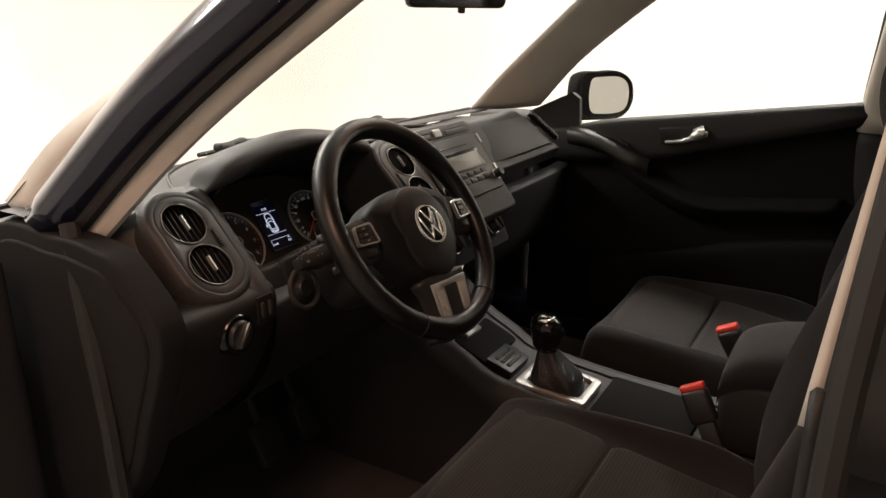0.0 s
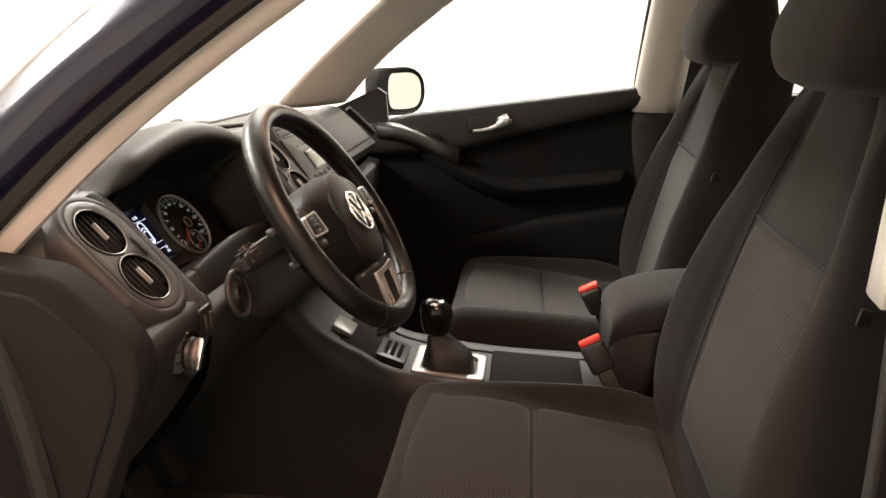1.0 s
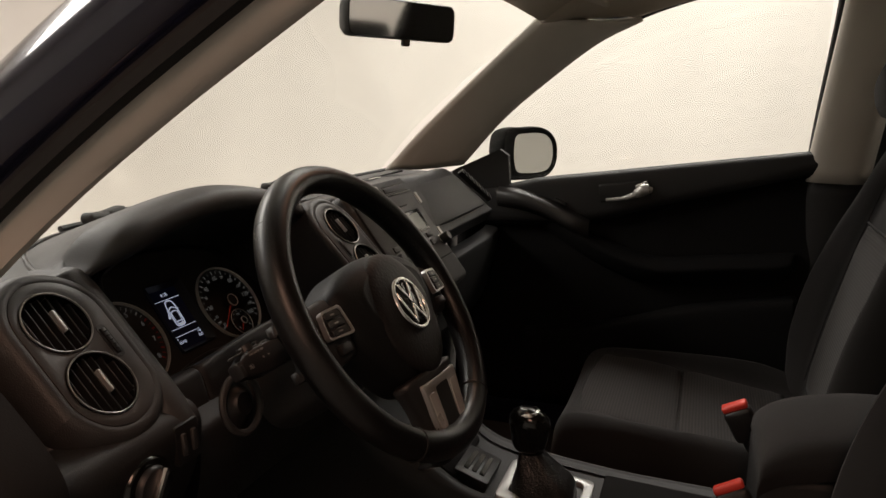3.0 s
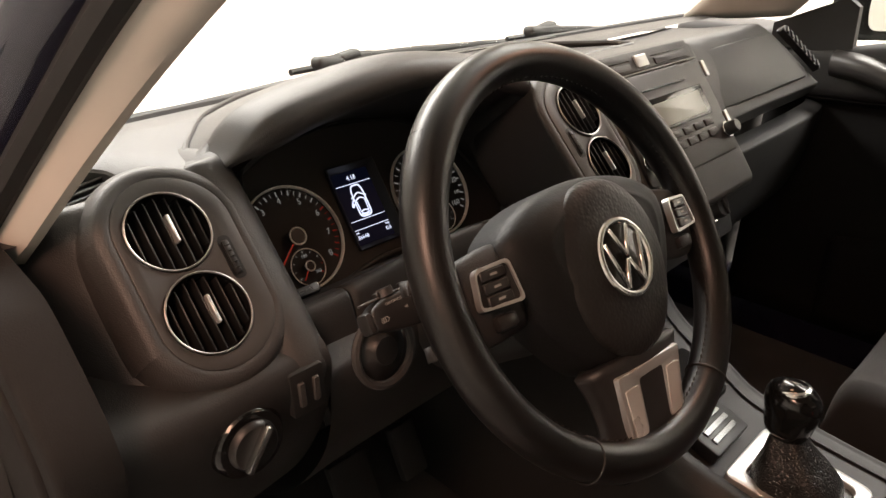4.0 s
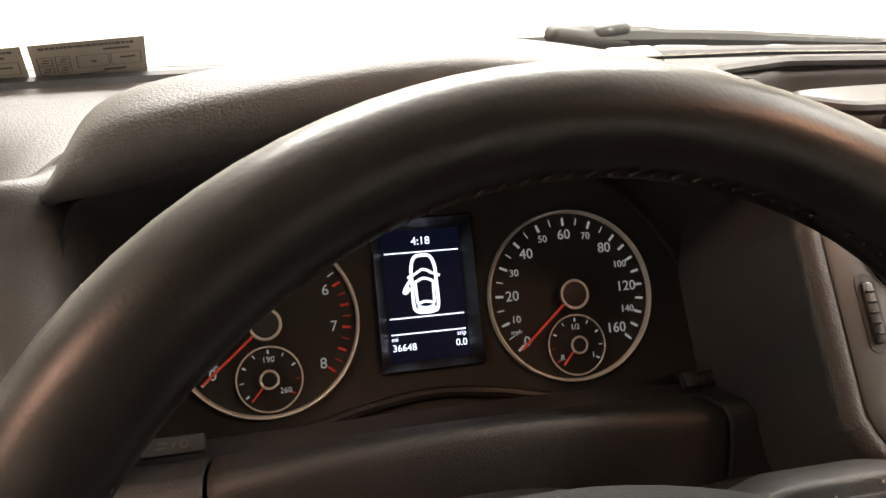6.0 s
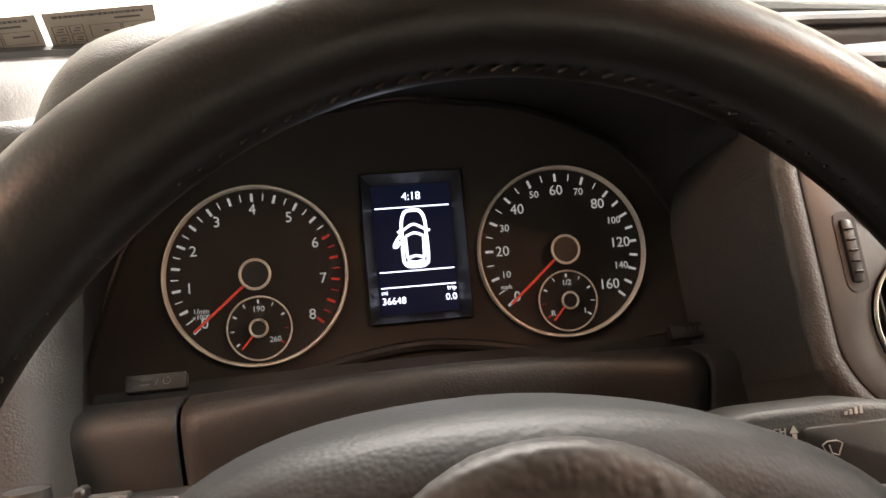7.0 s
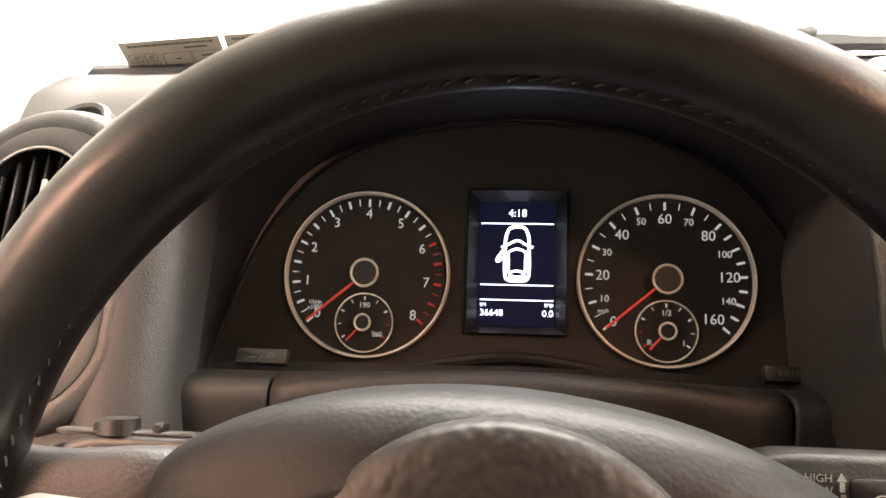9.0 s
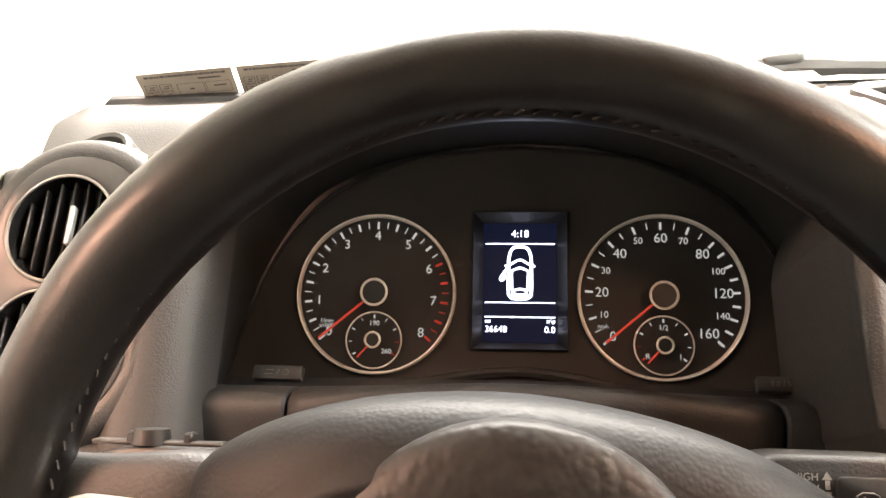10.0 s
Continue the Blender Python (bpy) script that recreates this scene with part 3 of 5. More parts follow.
    part("mirror_triangle", plate([(0.33, 1.0), (0.172, 1.0), (0.177, 1.088), (0.20, 1.104), (0.33, 1.045)], 0.02, 0, m=Matrix(((0, 0, 1, 1.105), (1, 0, 0, 0), (0, 1, 0, 0), (0, 0, 0, 1)))), M_RUBBER, d, "black mirror base triangle", at_world=True)
    part("outer_skin", grid([[(1.19, y, 1.0), (1.25, y, 0.85), (1.26, y, 0.45)] for y in (0.35, 0.0, -0.55)]), M_PAINT, d, at_world=True)


passenger_door()


def wing_mirror():
    m = look((1.262, 0.160, 1.084), (0.69, -0.75, 1.11)) @ pose(0, 0, 0, 0, 180, 0)
    t = thing("wing_mirror", m, "black wing mirror with cream studio wall reflected", "wing mirror")
    rows = []
    for z, s in ((0.0, 0.86), (0.008, 0.96), (0.0, 1.02), (-0.03, 1.0), (-0.07, 0.85), (-0.1, 0.45)):
        rows.append([(x * s, y * s, z) for x, y in [(-0.1, -0.055), (-0.03, -0.072), (0.06, -0.068), (0.1, -0.03), (0.098, 0.03), (0.05, 0.066), (-0.03, 0.07), (-0.1, 0.058)]])
    part("housing", skin(rows, 40, 12, ring=True, caps=True), M_DOOR, t, "black plastic mirror housing")
    out = [tuple(p.xy) for p in spline([(x * 0.76 + 0.014, y * 0.82, 0) for x, y in [(-0.095, -0.05), (-0.03, -0.068), (0.06, -0.064), (0.095, -0.03), (0.093, 0.03), (0.05, 0.062), (-0.03, 0.066), (-0.095, 0.053)]], 40, True)]
    part("mirror_glass", plate(out, 0.004, m=pose(0, 0, 0.002)), M_MIRROR, t, "silver mirror glass")
    part("foot", tube([(-0.08, -0.045, -0.05), (-0.15, -0.06, -0.04)], 0.026, 12), M_RUBBER, t)


wing_mirror()

# ---------- seats ----------
def seat(x):
    t = thing("front_seat", pose(x, -0.25, 0.36), "dark grey cloth front seat with ribbed inserts and headrest", "car seat", "front seats")

    # cushion: rows run from the front to the back
    rows = []
    for y, w, zi, zb in ((0.225, 0.20, 0.185, 0.19), (0.215, 0.225, 0.238, 0.244), (0.18, 0.238, 0.266, 0.274), (0.08, 0.246, 0.260, 0.280), (-0.06, 0.256, 0.240, 0.278), (-0.17, 0.262, 0.222, 0.270), (-0.26, 0.25, 0.212, 0.25)):
        half = [(w - 0.02, 0.10), (w, 0.18), (w - 0.005, zb - 0.03), (w - 0.035, zb), (w - 0.072, zi + 0.006), (0.07, zi)]
        rows.append([(-a, y, b) for a, b in half] + [(a, y, b) for a, b in reversed(half)])
    part("cushion", skin(rows, 44, 30, caps=False), M_FABRIC, t, "dark grey cloth seat cushion")
    part("seat_base", rbox(0.44, 0.44, 0.18, 0.03, 2, pose(0, -0.01, 0.09)), M_BLACK, t, "black plastic seat base")

    def insert(name, ya, yb, half):
        def zat(y):
            ks = [(-0.26, 0.212), (-0.17, 0.222), (-0.06, 0.240), (0.08, 0.260), (0.18, 0.266), (0.215, 0.238)]
            for (p, q), (r, s) in zip(ks, ks[1:]):
                if y <= r:
                    return q + (s - q) * (y - p) / (r - p)
            return 0.26
        rows = []
        for k in range(9):
            y = ya + (yb - ya) * k / 8
            e = 0.004 if k in (0, 8) else 0.0
            rows.append([(s * half, y, zat(y) + 0.008 - e + (0.006 if abs(s) == 1 else 0) - (0.009 if abs(s) == 1 else 0)) for s in (-1, -0.93, -0.5, 0, 0.5, 0.93, 1)])
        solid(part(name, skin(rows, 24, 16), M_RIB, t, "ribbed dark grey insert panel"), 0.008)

    insert("cushion_insert", -0.005, 0.192, 0.178)
    insert("cushion_insert", -0.225, -0.011, 0.178)

    # backrest, in a leaning frame: y up it, z forwards
    lm = Matrix(((1, 0, 0, 0), (0, -math.sin(radians(13)), math.cos(radians(13)), -0.262), (0, math.cos(radians(13)), math.sin(radians(13)), 0.238), (0, 0, 0, 1)))
    rows = []
    for v, w, f in ((-0.06, 0.21, 0.015), (0.0, 0.235, 0.035), (0.1, 0.256, 0.056), (0.22, 0.255, 0.060), (0.34, 0.238, 0.048), (0.42, 0.212, 0.036), (0.50, 0.180, 0.026), (0.58, 0.152, 0.010), (0.63, 0.130, -0.012), (0.645, 0.10, -0.04)):
        half = [(0.05, -0.14), (w - 0.03, -0.125), (w, -0.07), (w + 0.002, f * 0.5), (w - 0.018, f), (w - 0.045, f * 0.35 + 0.006), (w - 0.07, 0.0), (0.06, 0.004)]
        rows.append([(-a, v, b if v < 0.64 else min(b, -0.03)) for a, b in half] + [(a, v, b if v < 0.64 else min(b, -0.03)) for a, b in reversed(half)])
    part("backrest", moved(skin(rows, 60, 36, ring=True, caps=True), lm), M_FABRIC, t, "dark grey cloth backrest with side bolsters")
    rows = []
    for k in range(9):
        v = 0.02 + 0.365 * k / 8
        half = 0.142 + 0.012 * math.sin(k / 8 * math.pi)
        e = 0.005 if k in (0, 8) else 0
        rows.append([(s * half, v, (0.012 if abs(s) < 0.95 else 0.006) - e) for s in (-1, -0.92, -0.5, 0, 0.5, 0.92, 1)])
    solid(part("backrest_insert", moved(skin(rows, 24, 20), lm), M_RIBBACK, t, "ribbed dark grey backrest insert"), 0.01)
    part("insert_seam", moved(tube([(-0.142, 0.392, 0.008), (-0.05, 0.392, 0.011), (0.05, 0.392, 0.011), (0.142, 0.392, 0.008)], 0.0022, 6, steps=12), lm), M_FABRIC, t)
    for s in (-1, 1):
        part("bolster_seam", moved(tube([(s * 0.150, 0.03, 0.012), (s * 0.166, 0.2, 0.012), (s * 0.150, 0.39, 0.008), (s * 0.118, 0.5, 0.006), (s * 0.098, 0.575, 0.0)], 0.0018, 6, steps=24), lm), M_FABRIC, t)
    part("airbag_tag", moved(rbox(0.004, 0.045, 0.012, 0.001, 1, pose(-0.234, 0.36, 0.0)), lm), M_BLACK, t, "small black sewn label")

    # headrest
    rows = []
    for v, w, d0, d1 in ((-0.006, 0.075, -0.06, 0.03), (0.006, 0.12, -0.088, 0.056), (0.04, 0.142, -0.098, 0.068), (0.08, 0.148, -0.098, 0.066), (0.14, 0.138, -0.086, 0.044), (0.205, 0.112, -0.066, 0.012), (0.236, 0.085, -0.05, -0.008), (0.244, 0.05, -0.04, -0.02)):
        rows.append([(-w, v, (d0 + d1) / 2 - 0.01), (-w * 0.93, v, d1 - 0.02), (-w * 0.5, v, d1), (0, v, d1 + 0.004), (w * 0.5, v, d1), (w * 0.93, v, d1 - 0.02), (w, v, (d0 + d1) / 2 - 0.01), (w * 0.8, v, d0 + 0.01), (0, v, d0), (-w * 0.8, v, d0 + 0.01)])
    hm = Matrix.Translation((0, -0.380, 0.826)) @ Matrix(((1, 0, 0, 0), (0, -math.sin(radians(4)), math.cos(radians(4)), 0), (0, math.cos(radians(4)), math.sin(radians(4)), 0), (0, 0, 0, 1)))
    part("headrest", moved(skin(rows, 48, 24, ring=True, caps=True), hm), M_FABRIC, t, "dark grey cloth headrest")
    for s in (-1, 1):
        part("headrest_post", tube([(s * 0.06, -0.425, 0.79), (s * 0.06, -0.420, 0.88)], 0.006, 10), M_DARKCHROME, t, "chrome headrest post")
    return t


driver_seat = seat(-0.025)
passenger_seat = copy_thing(driver_seat, pose(0.755, -0.278, 0.365))
tagged(driver_seat, "dark grey cloth driver's seat with ribbed inserts and headrest")
tagged(passenger_seat, "dark grey cloth passenger seat with ribbed inserts and headrest")


def buckle(x, y, z, tilt):
    t = thing("seat_belt_buckle", pose(x, y, z, -28, tilt, 0), "black seat belt buckle with bright red release button", "belt buckle", "seat belt buckles")
    part("buckle_body", rbox(0.026, 0.046, 0.06, 0.008, 3, pose(0, 0, -0.034)), M_BLACK, t)
    part("release_button", rbox(0.018, 0.042, 0.012, 0.004, 3, pose(0, 0.0, 0.0, 0)), M_RED, t, "bright red release button")
    part("stalk", rbox(0.02, 0.03, 0.12, 0.004, 2, pose(0, 0, -0.12)), M_BLACK, t)


buckle(0.243, -0.362, 0.706, 8)
buckle(0.468, -0.375, 0.733, -8)

# ---------- middle console ----------
def console():
    t = thing("centre_console", pose(CX, -0.1, 0.36), "black plastic centre console between the front seats", "console")
    left, right = 0.235, 0.455
    rows = []
    for y, z in ((0.60, 0.79), (0.40, 0.80), (0.24, 0.78), (0.15, 0.695), (0.07, 0.650), (0.0, 0.616), (-0.17, 0.594), (-0.33, 0.588), (-0.55, 0.585)):
        rows.append([(left - 0.02, y, 0.34), (left - 0.022, y, z - 0.10), (left - 0.024, y, z - 0.02), (left - 0.008, y, z + 0.010), (left + 0.014, y, z + 0.010), (left + 0.026, y, z - 0.010),
                     (right - 0.03, y, z - 0.008), (right - 0.024, y, z - 0.004), (right - 0.006, y, z - 0.003), (right + 0.006, y, z - 0.01), (right + 0.012, y, z - 0.10), (right + 0.02, y, 0.34)])
    part("console_body", skin(rows, 66, 36), M_DASH_DARK, t, "dark plastic console with raised side rails", at_world=True)
    # dark block added behind the lever, standing in for the shade between the seats
    part("console_dark_block", rbox(0.158, 0.185, 0.02, 0.004, 2, pose(0.345, -0.268, 0.583, 3, 0, 0)), M_DOOR, t, "matt black block added to darken the console top", at_world=True)
    # tray with card slots ahead of the lever
    f = lean(0.325, 0.022, 0.632, 72)
    part("slot_holder", plate(rect(-0.045, -0.03, 0.045, 0.03, 0.006), 0.02, 0.002, m=f), M_BLACK, t, "black holder with three black slots", at_world=True)
    for k in range(3):
        part("slot", rbox(0.06, 0.009, 0.003, 0.001, 1, f @ pose(0, -0.014 + 0.014 * k, 0.001)), M_GLOSS, t, at_world=True)
    part("tray_display", rbox(0.06, 0.045, 0.012, 0.003, 2, lean(0.33, 0.125, 0.675, 62)), M_LCD, t, "pale grey tray lid", at_world=True)
    part("tray_recess", rbox(0.15, 0.09, 0.03, 0.01, 2, lean(0.345, 0.09, 0.640, 66)), M_DOOR, t, "matt black tray", at_world=True)
    # armrest box
    part("armrest_box", rbox(0.18, 0.26, 0.14, 0.015, 3, pose(CX, -0.53, 0.65)), M_DASH_DARK, t, "black armrest box", at_world=True)
    lid = []
    for y, z, h in ((-0.400, 0.700, 0.012), (-0.408, 0.722, 0.02), (-0.45, 0.745, 0.025), (-0.54, 0.765, 0.025), (-0.64, 0.77, 0.02), (-0.655, 0.765, 0.01)):
        lid.append([(CX - 0.095, y, z - 0.03), (CX - 0.097, y, z), (CX - 0.08, y, z + h), (CX, y, z + h + 0.006), (CX + 0.08, y, z + h), (CX + 0.097, y, z), (CX + 0.095, y, z - 0.03)])
    part("armrest_lid", skin(lid, 30, 24), M_FABRIC, t, "dark grey cloth armrest lid", at_world=True)


console()


def gear_lever():
    m = lean(0.325, -0.090, 0.600, 84)
    t = thing("gear_lever", m, "black gear lever with leather boot on silver surround", "gear lever")
    outer = rounded([(-0.062, -0.075), (0.055, -0.075), (0.064, 0.07), (-0.066, 0.07)], 0.014)
    inner = rounded([(-0.042, -0.058), (0.040, -0.058), (0.044, 0.052), (-0.044, 0.052)], 0.012)
    part("surround", plate(outer, 0.012, 0.003, holes=[inner], m=pose(0, 0, 0.012)), M_SILVER, t, "silver plastic lever surround")
    part("selector_well", plate(inner, 0.004, m=pose(0, 0, 0.004)), M_BLACK, t)
    rows = []
    for z, sx, sy, cy in ((0.004, 0.043, 0.052, -0.002), (0.018, 0.043, 0.052, 0.000), (0.033, 0.040, 0.048, 0.002), (0.046, 0.035, 0.040, 0.008), (0.06, 0.026, 0.030, 0.018), (0.082, 0.015, 0.016, 0.031)):
        rows.append([(sx * (1 + 0.07 * math.sin(5 * a + 40 * z)) * math.copysign(abs(math.cos(a)) ** 0.7, math.cos(a)) - 0.012, cy + sy * math.copysign(abs(math.sin(a)) ** 0.7, math.sin(a)), z) for a in [2 * math.pi * k / 16 for k in range(16)]])
    part("boot", skin(rows, 48, 24, ring=True), M_BOOT, t, "creased black leather boot")
    rows = []
    for z, s, cy in ((0.074, 0.016, 0.032), (0.082, 0.021, 0.033), (0.10, 0.024, 0.034), (0.122, 0.027, 0.036), (0.138, 0.023, 0.038), (0.147, 0.012, 0.039)):
        rows.append([(s * math.cos(a) - 0.016, cy + s * 1.25 * math.sin(a), z) for a in [2 * math.pi * k / 14 for k in range(14)]])
    part("knob", skin(rows, 36, 18, ring=True, caps=True), M_GLOSS, t, "gloss black gear knob")
    part("knob_cap", moved(torus(0.017, 0.0045, 28, 8), pose(-0.016, 0.042, 0.139, -15)), M_CHROME, t, "chrome knob trim")


gear_lever()

# ---------- dashboard ----------
dash = thing("dashboard", pose(CX, 0.3, 0.6), "dark grey soft plastic dashboard with round air vents", "dashboard")


def vent(parent, m, name="air_vent"):
    """A round vent: chrome ring, dark throat, upright slats and a bright tab. Its middle is at m's origin."""
    cup = part(name, lathe([(0.0322, 0.0), (0.0315, -0.004), (0.030, -0.02), (0.024, -0.034), (0.0, -0.036)], 36, m), M_GLOSS, parent, "round black air vent", flip=False)
    part("vent_ring", moved(torus(0.0326, 0.0010, 56, 8), m @ pose(0, 0, 0.001)), M_DARKCHROME, cup, "thin chrome ring")
    for k in range(-3, 4):
        x = k * 0.0086
        h = 2 * math.sqrt(max(0.0312 ** 2 - x * x, 1e-6))
        part("slat", rbox(0.0016, h * 0.97, 0.014, 0.0006, 1, m @ pose(x, 0, -0.010, 0, 14, 0)), M_SLAT, cup)
    part("cross_bar", rbox(0.058, 0.0022, 0.006, 0.0006, 1, m @ pose(0, -0.002, -0.018)), M_SLAT, cup)
    part("tab", rbox(0.0032, 0.024, 0.006, 0.0008, 1, m @ pose(0.0043, 0.002, -0.0025, 0, 14, 0)), M_SILVER, cup, "silver adjusting tab")
    return cup


def vent_panel(parent, x, y, z, inner, turn, mat=None):
    """A satin panel with two round vents and a thumbwheel beside them."""
    m = lean(x, y, z, 42.8) @ pose(0, 0, 0, 0, turn, 0)
    r, h = 0.0455, 0.0361
    out = [(r * math.cos(a) * (1.12 if math.cos(a) * inner > 0 else 0.95) + inner * 0.002, (h if math.sin(a) >= 0 else -h) + r * math.sin(a)) for a in [2 * math.pi * k / 48 for k in range(48)]]
    wx = inner * 0.0365
    part("vent_panel", plate(out, 0.008, 0.002, holes=[circle(0, h - 0.001, 0.0331), circle(0, -h + 0.001, 0.0331)], m=m @ pose(0, 0, 0.008)), mat or M_SATIN, parent, "satin grey panel round two vents", at_world=True)
    for s in (1, -1):
        cup = vent(parent, m @ pose(0, s * (h - 0.001), 0.008))
        cup.matrix_parent_inverse = whole(parent).inverted()
    # the soft moulding that carries the panel and runs back into the dash
    rows = []
    for off, z in ((-0.004, 0.0050), (0.0012, 0.0072), (0.006, 0.0070), (0.0115, 0.0035), (0.0165, -0.006), (0.0195, -0.02), (0.0215, -0.05), (0.0235, -0.11)):
        ring = []
        for a in [2 * math.pi * k / 48 for k in range(48)]:
            rr = r * (1.12 if math.cos(a) * inner > 0 else 0.95) + (min(off, 0.011) if math.cos(a) * inner > 0 else off)
            ring.append((rr * math.cos(a) + inner * 0.002, (h if math.sin(a) >= 0 else -h) + (r + off) * math.sin(a), z))
        rows.append(ring)
    part("vent_moulding", moved(skin(rows, 96, 24, ring=True), m), M_DASH, parent, "dark grey rounded moulding round the vents", at_world=True)
    part("thumbwheel_slot", plate(rect(-0.0055, -0.019, 0.0055, 0.019, 0.0052, 6), 0.004, 0, m=m @ pose(wx, 0, 0.0084)), M_SLAT, parent, "black slot of the thumbwheel", at_world=True)
    w = part("thumbwheel", rbox(0.0065, 0.030, 0.005, 0.002, 2, m @ pose(wx, 0, 0.0078)), M_SLAT, parent, "black ribbed thumbwheel", at_world=True)
    for k in range(5):
        part("rib", rbox(0.0045, 0.0012, 0.0014, 0.0004, 1, m @ pose(wx, -0.010 + 0.005 * k, 0.0105)), M_BLACK, w)


def pod_profile():
    """The proud pods that carry the round vents: from the top edge down to the lip."""
    return [(0.44, 1.0535), (0.40, 1.0535), (0.365, 1.0528), (0.325, 1.0515), (0.290, 1.0515), (0.266, 1.0510), (0.246, 1.044), (0.221, 0.998), (0.178, 0.952), (0.152, 0.930), (0.150, 0.920), (0.160, 0.910), (0.22, 0.904)]


def face_profile(y0=0.315, bulge=0.0):
    """From the top edge down the leaning face to its lower lip."""
    b = bulge
    return [(0.44, 1.046), (0.38, 1.052), (y0 - 0.005, 1.066), (y0 - 0.042 - b, 1.076), (0.250 - b, 1.069), (0.218 - b, 1.025), (0.188 - b * 0.5, 0.975), (0.184, 0.962), (0.205, 0.935), (0.245, 0.915)]


def dashboard():
    # top pad, open over the tray
    tray = rounded([(0.262, 0.392), (0.30, 0.366), (0.60, 0.366), (0.583, 0.405), (0.478, 0.481), (0.335, 0.488), (0.248, 0.464)], 0.012)

    def front(x):
        if x < -0.205:
            return 0.300
        return min(0.43, max(0.305, 0.305 + 0.19 * (1 - (x / 0.224) ** 2))) if abs(x) < 0.205 else min(0.43, 0.305 + (abs(x) - 0.2) * 1.4)

    def dip(x, y):
        f = min(1.0, max(0.0, (0.415 - y) / 0.085)) * min(1.0, max(0.0, (-0.215 - x) / 0.05))
        return 0.021 * f * f * (3 - 2 * f)

    def in_tray(x, y):
        odd = False
        for (ax, ay), (bx, by) in zip(tray, tray[1:] + tray[:1]):
            if (ay > y) != (by > y) and x < ax + (y - ay) / (by - ay) * (bx - ax):
                odd = not odd
        return odd

    rows = []
    for k in range(121):
        x = CX - 0.765 + 1.51 * k / 120
        ys = [front(x) + (screen_y(x) - front(x)) * j / 26 for j in range(27)]
        rows.append([(x, y, 1.0525 - 0.19 * max(0.0, y - 0.455) - (0.012 if j == 26 else 0.0) - dip(x, y)) for j, y in enumerate(ys)])
    bm = grid(rows)
    bmesh.ops.delete(bm, geom=[f for f in bm.faces if in_tray(*f.calc_center_median().xy)], context="FACES")
    part("top_pad", bm, M_DASH, dash, "dark grey grained dash top", at_world=True)
    part("tray_rim", tube([(x, y, 1.0535) for x, y in tray], 0.0052, 8, True), M_DASH, dash, "rounded rim of the storage tray", at_world=True)
    part("screen_gap", tube([(CX + 0.76 * k / 20, screen_y(CX + 0.76 * k / 20) + 0.006, 1.0525 - 0.19 * (screen_y(CX + 0.76 * k / 20) - 0.455) - 0.001) for k in range(-20, 21)], 0.0075, 8, steps=80), M_RUBBER, dash, "black gap along the windscreen's foot", at_world=True)
    inner = part("storage_tray", grid([[(q[0] * s + (1 - s) * 0.42, q[1] * s + (1 - s) * 0.425, 1.050 - d) for q in tray + tray[:1]] for s, d in ((1.0, 0.0), (0.98, 0.012), (0.93, 0.03), (0.5, 0.034), (0.02, 0.034))]), M_SATIN, dash, "dark grey open storage tray", at_world=True)
    solid(inner, 0.003, 1)
    for x, y, a in ((0.375, 0.453, 113), (0.440, 0.450, 113), (0.500, 0.440, 113)):
        part("tray_strip", rbox(0.048, 0.003, 0.004, 0.001, 1, pose(x, y, 1.0185, 0, 0, a)), M_SILVER, dash, at_world=True)
    part("defrost_slot", plate([(0.012, 0.549), (0.151, 0.569), (0.385, 0.582), (0.659, 0.566), (0.660, 0.569), (0.385, 0.588), (0.151, 0.576)], 0.003, m=pose(0, 0, 1.0365)), M_GLOSS, dash, "long black defroster slot", at_world=True)
    part("light_sensor", rbox(0.05, 0.03, 0.008, 0.003, 2, pose(0.25, 0.590, 1.034, 8, 0, 8)), M_LAMP, dash, "small pale light sensor", at_world=True)

    # left end with its vents
    rows = []
    for x, d in ((-0.405, 0.11), (-0.401, 0.078), (-0.381, 0.06), (-0.357, 0.046), (-0.341, 0.022), (-0.327, 0.006), (-0.308, 0.0), (-0.269, -0.001), (-0.226, 0.001), (-0.213, 0.010), (-0.207, 0.035), (-0.205, 0.10)):
        rows.append([(x, y + 0.036 + d * (0.4 if y > 0.25 else 1), z - (d * 0.35 if y < 0.30 else d * 0.1) - (0.016 if y > 0.27 else 0.0)) for y, z in pod_profile()])
    part("left_pod", skin(rows, 60, 48), M_DASH, dash, "dark grey pod with round vents", at_world=True)
    vent_panel(dash, -0.269, 0.2314, 0.9991, 1, 0)
    # the shoulder between the vents and the cluster, running up and back into the dash top
    pm = lean(-0.269, 0.2314, 0.9991, 42.8)
    rows = []
    for xl, w in ((0.036, -0.004), (0.046, 0.0045), (0.055, 0.0068), (0.064, 0.0058), (0.073, 0.002), (0.080, -0.004), (0.0853, -0.012), (0.0880, -0.022), (0.0885, -0.036)):
        col = [pm @ Vector((xl, v, w + e)) for v, e in ((-0.125, -0.03), (-0.115, -0.012), (-0.10, -0.003), (-0.05, 0.0), (0.0, 0.0), (0.04, 0.0), (0.07, -0.001), (0.088, -0.005))]
        drop = min(0.012, max(0.0, -w) * 0.4) + 0.030 * min(1.0, max(0.0, (0.080 - xl) / 0.044)) ** 1.5
        col += [Vector((-0.269 + xl, y, z - drop)) for y, z in ((0.312, 1.0635), (0.337, 1.0600), (0.365, 1.0550), (0.41, 1.046))]
        rows.append(col)
    part("vent_shoulder", skin(rows, 60, 28), M_DASH, dash, "dark grey shoulder beside the cluster", at_world=True)
    m = lean(-0.292, 0.333, 1.0435, 68) @ pose(0, 0, 0, 0, -10, 0)
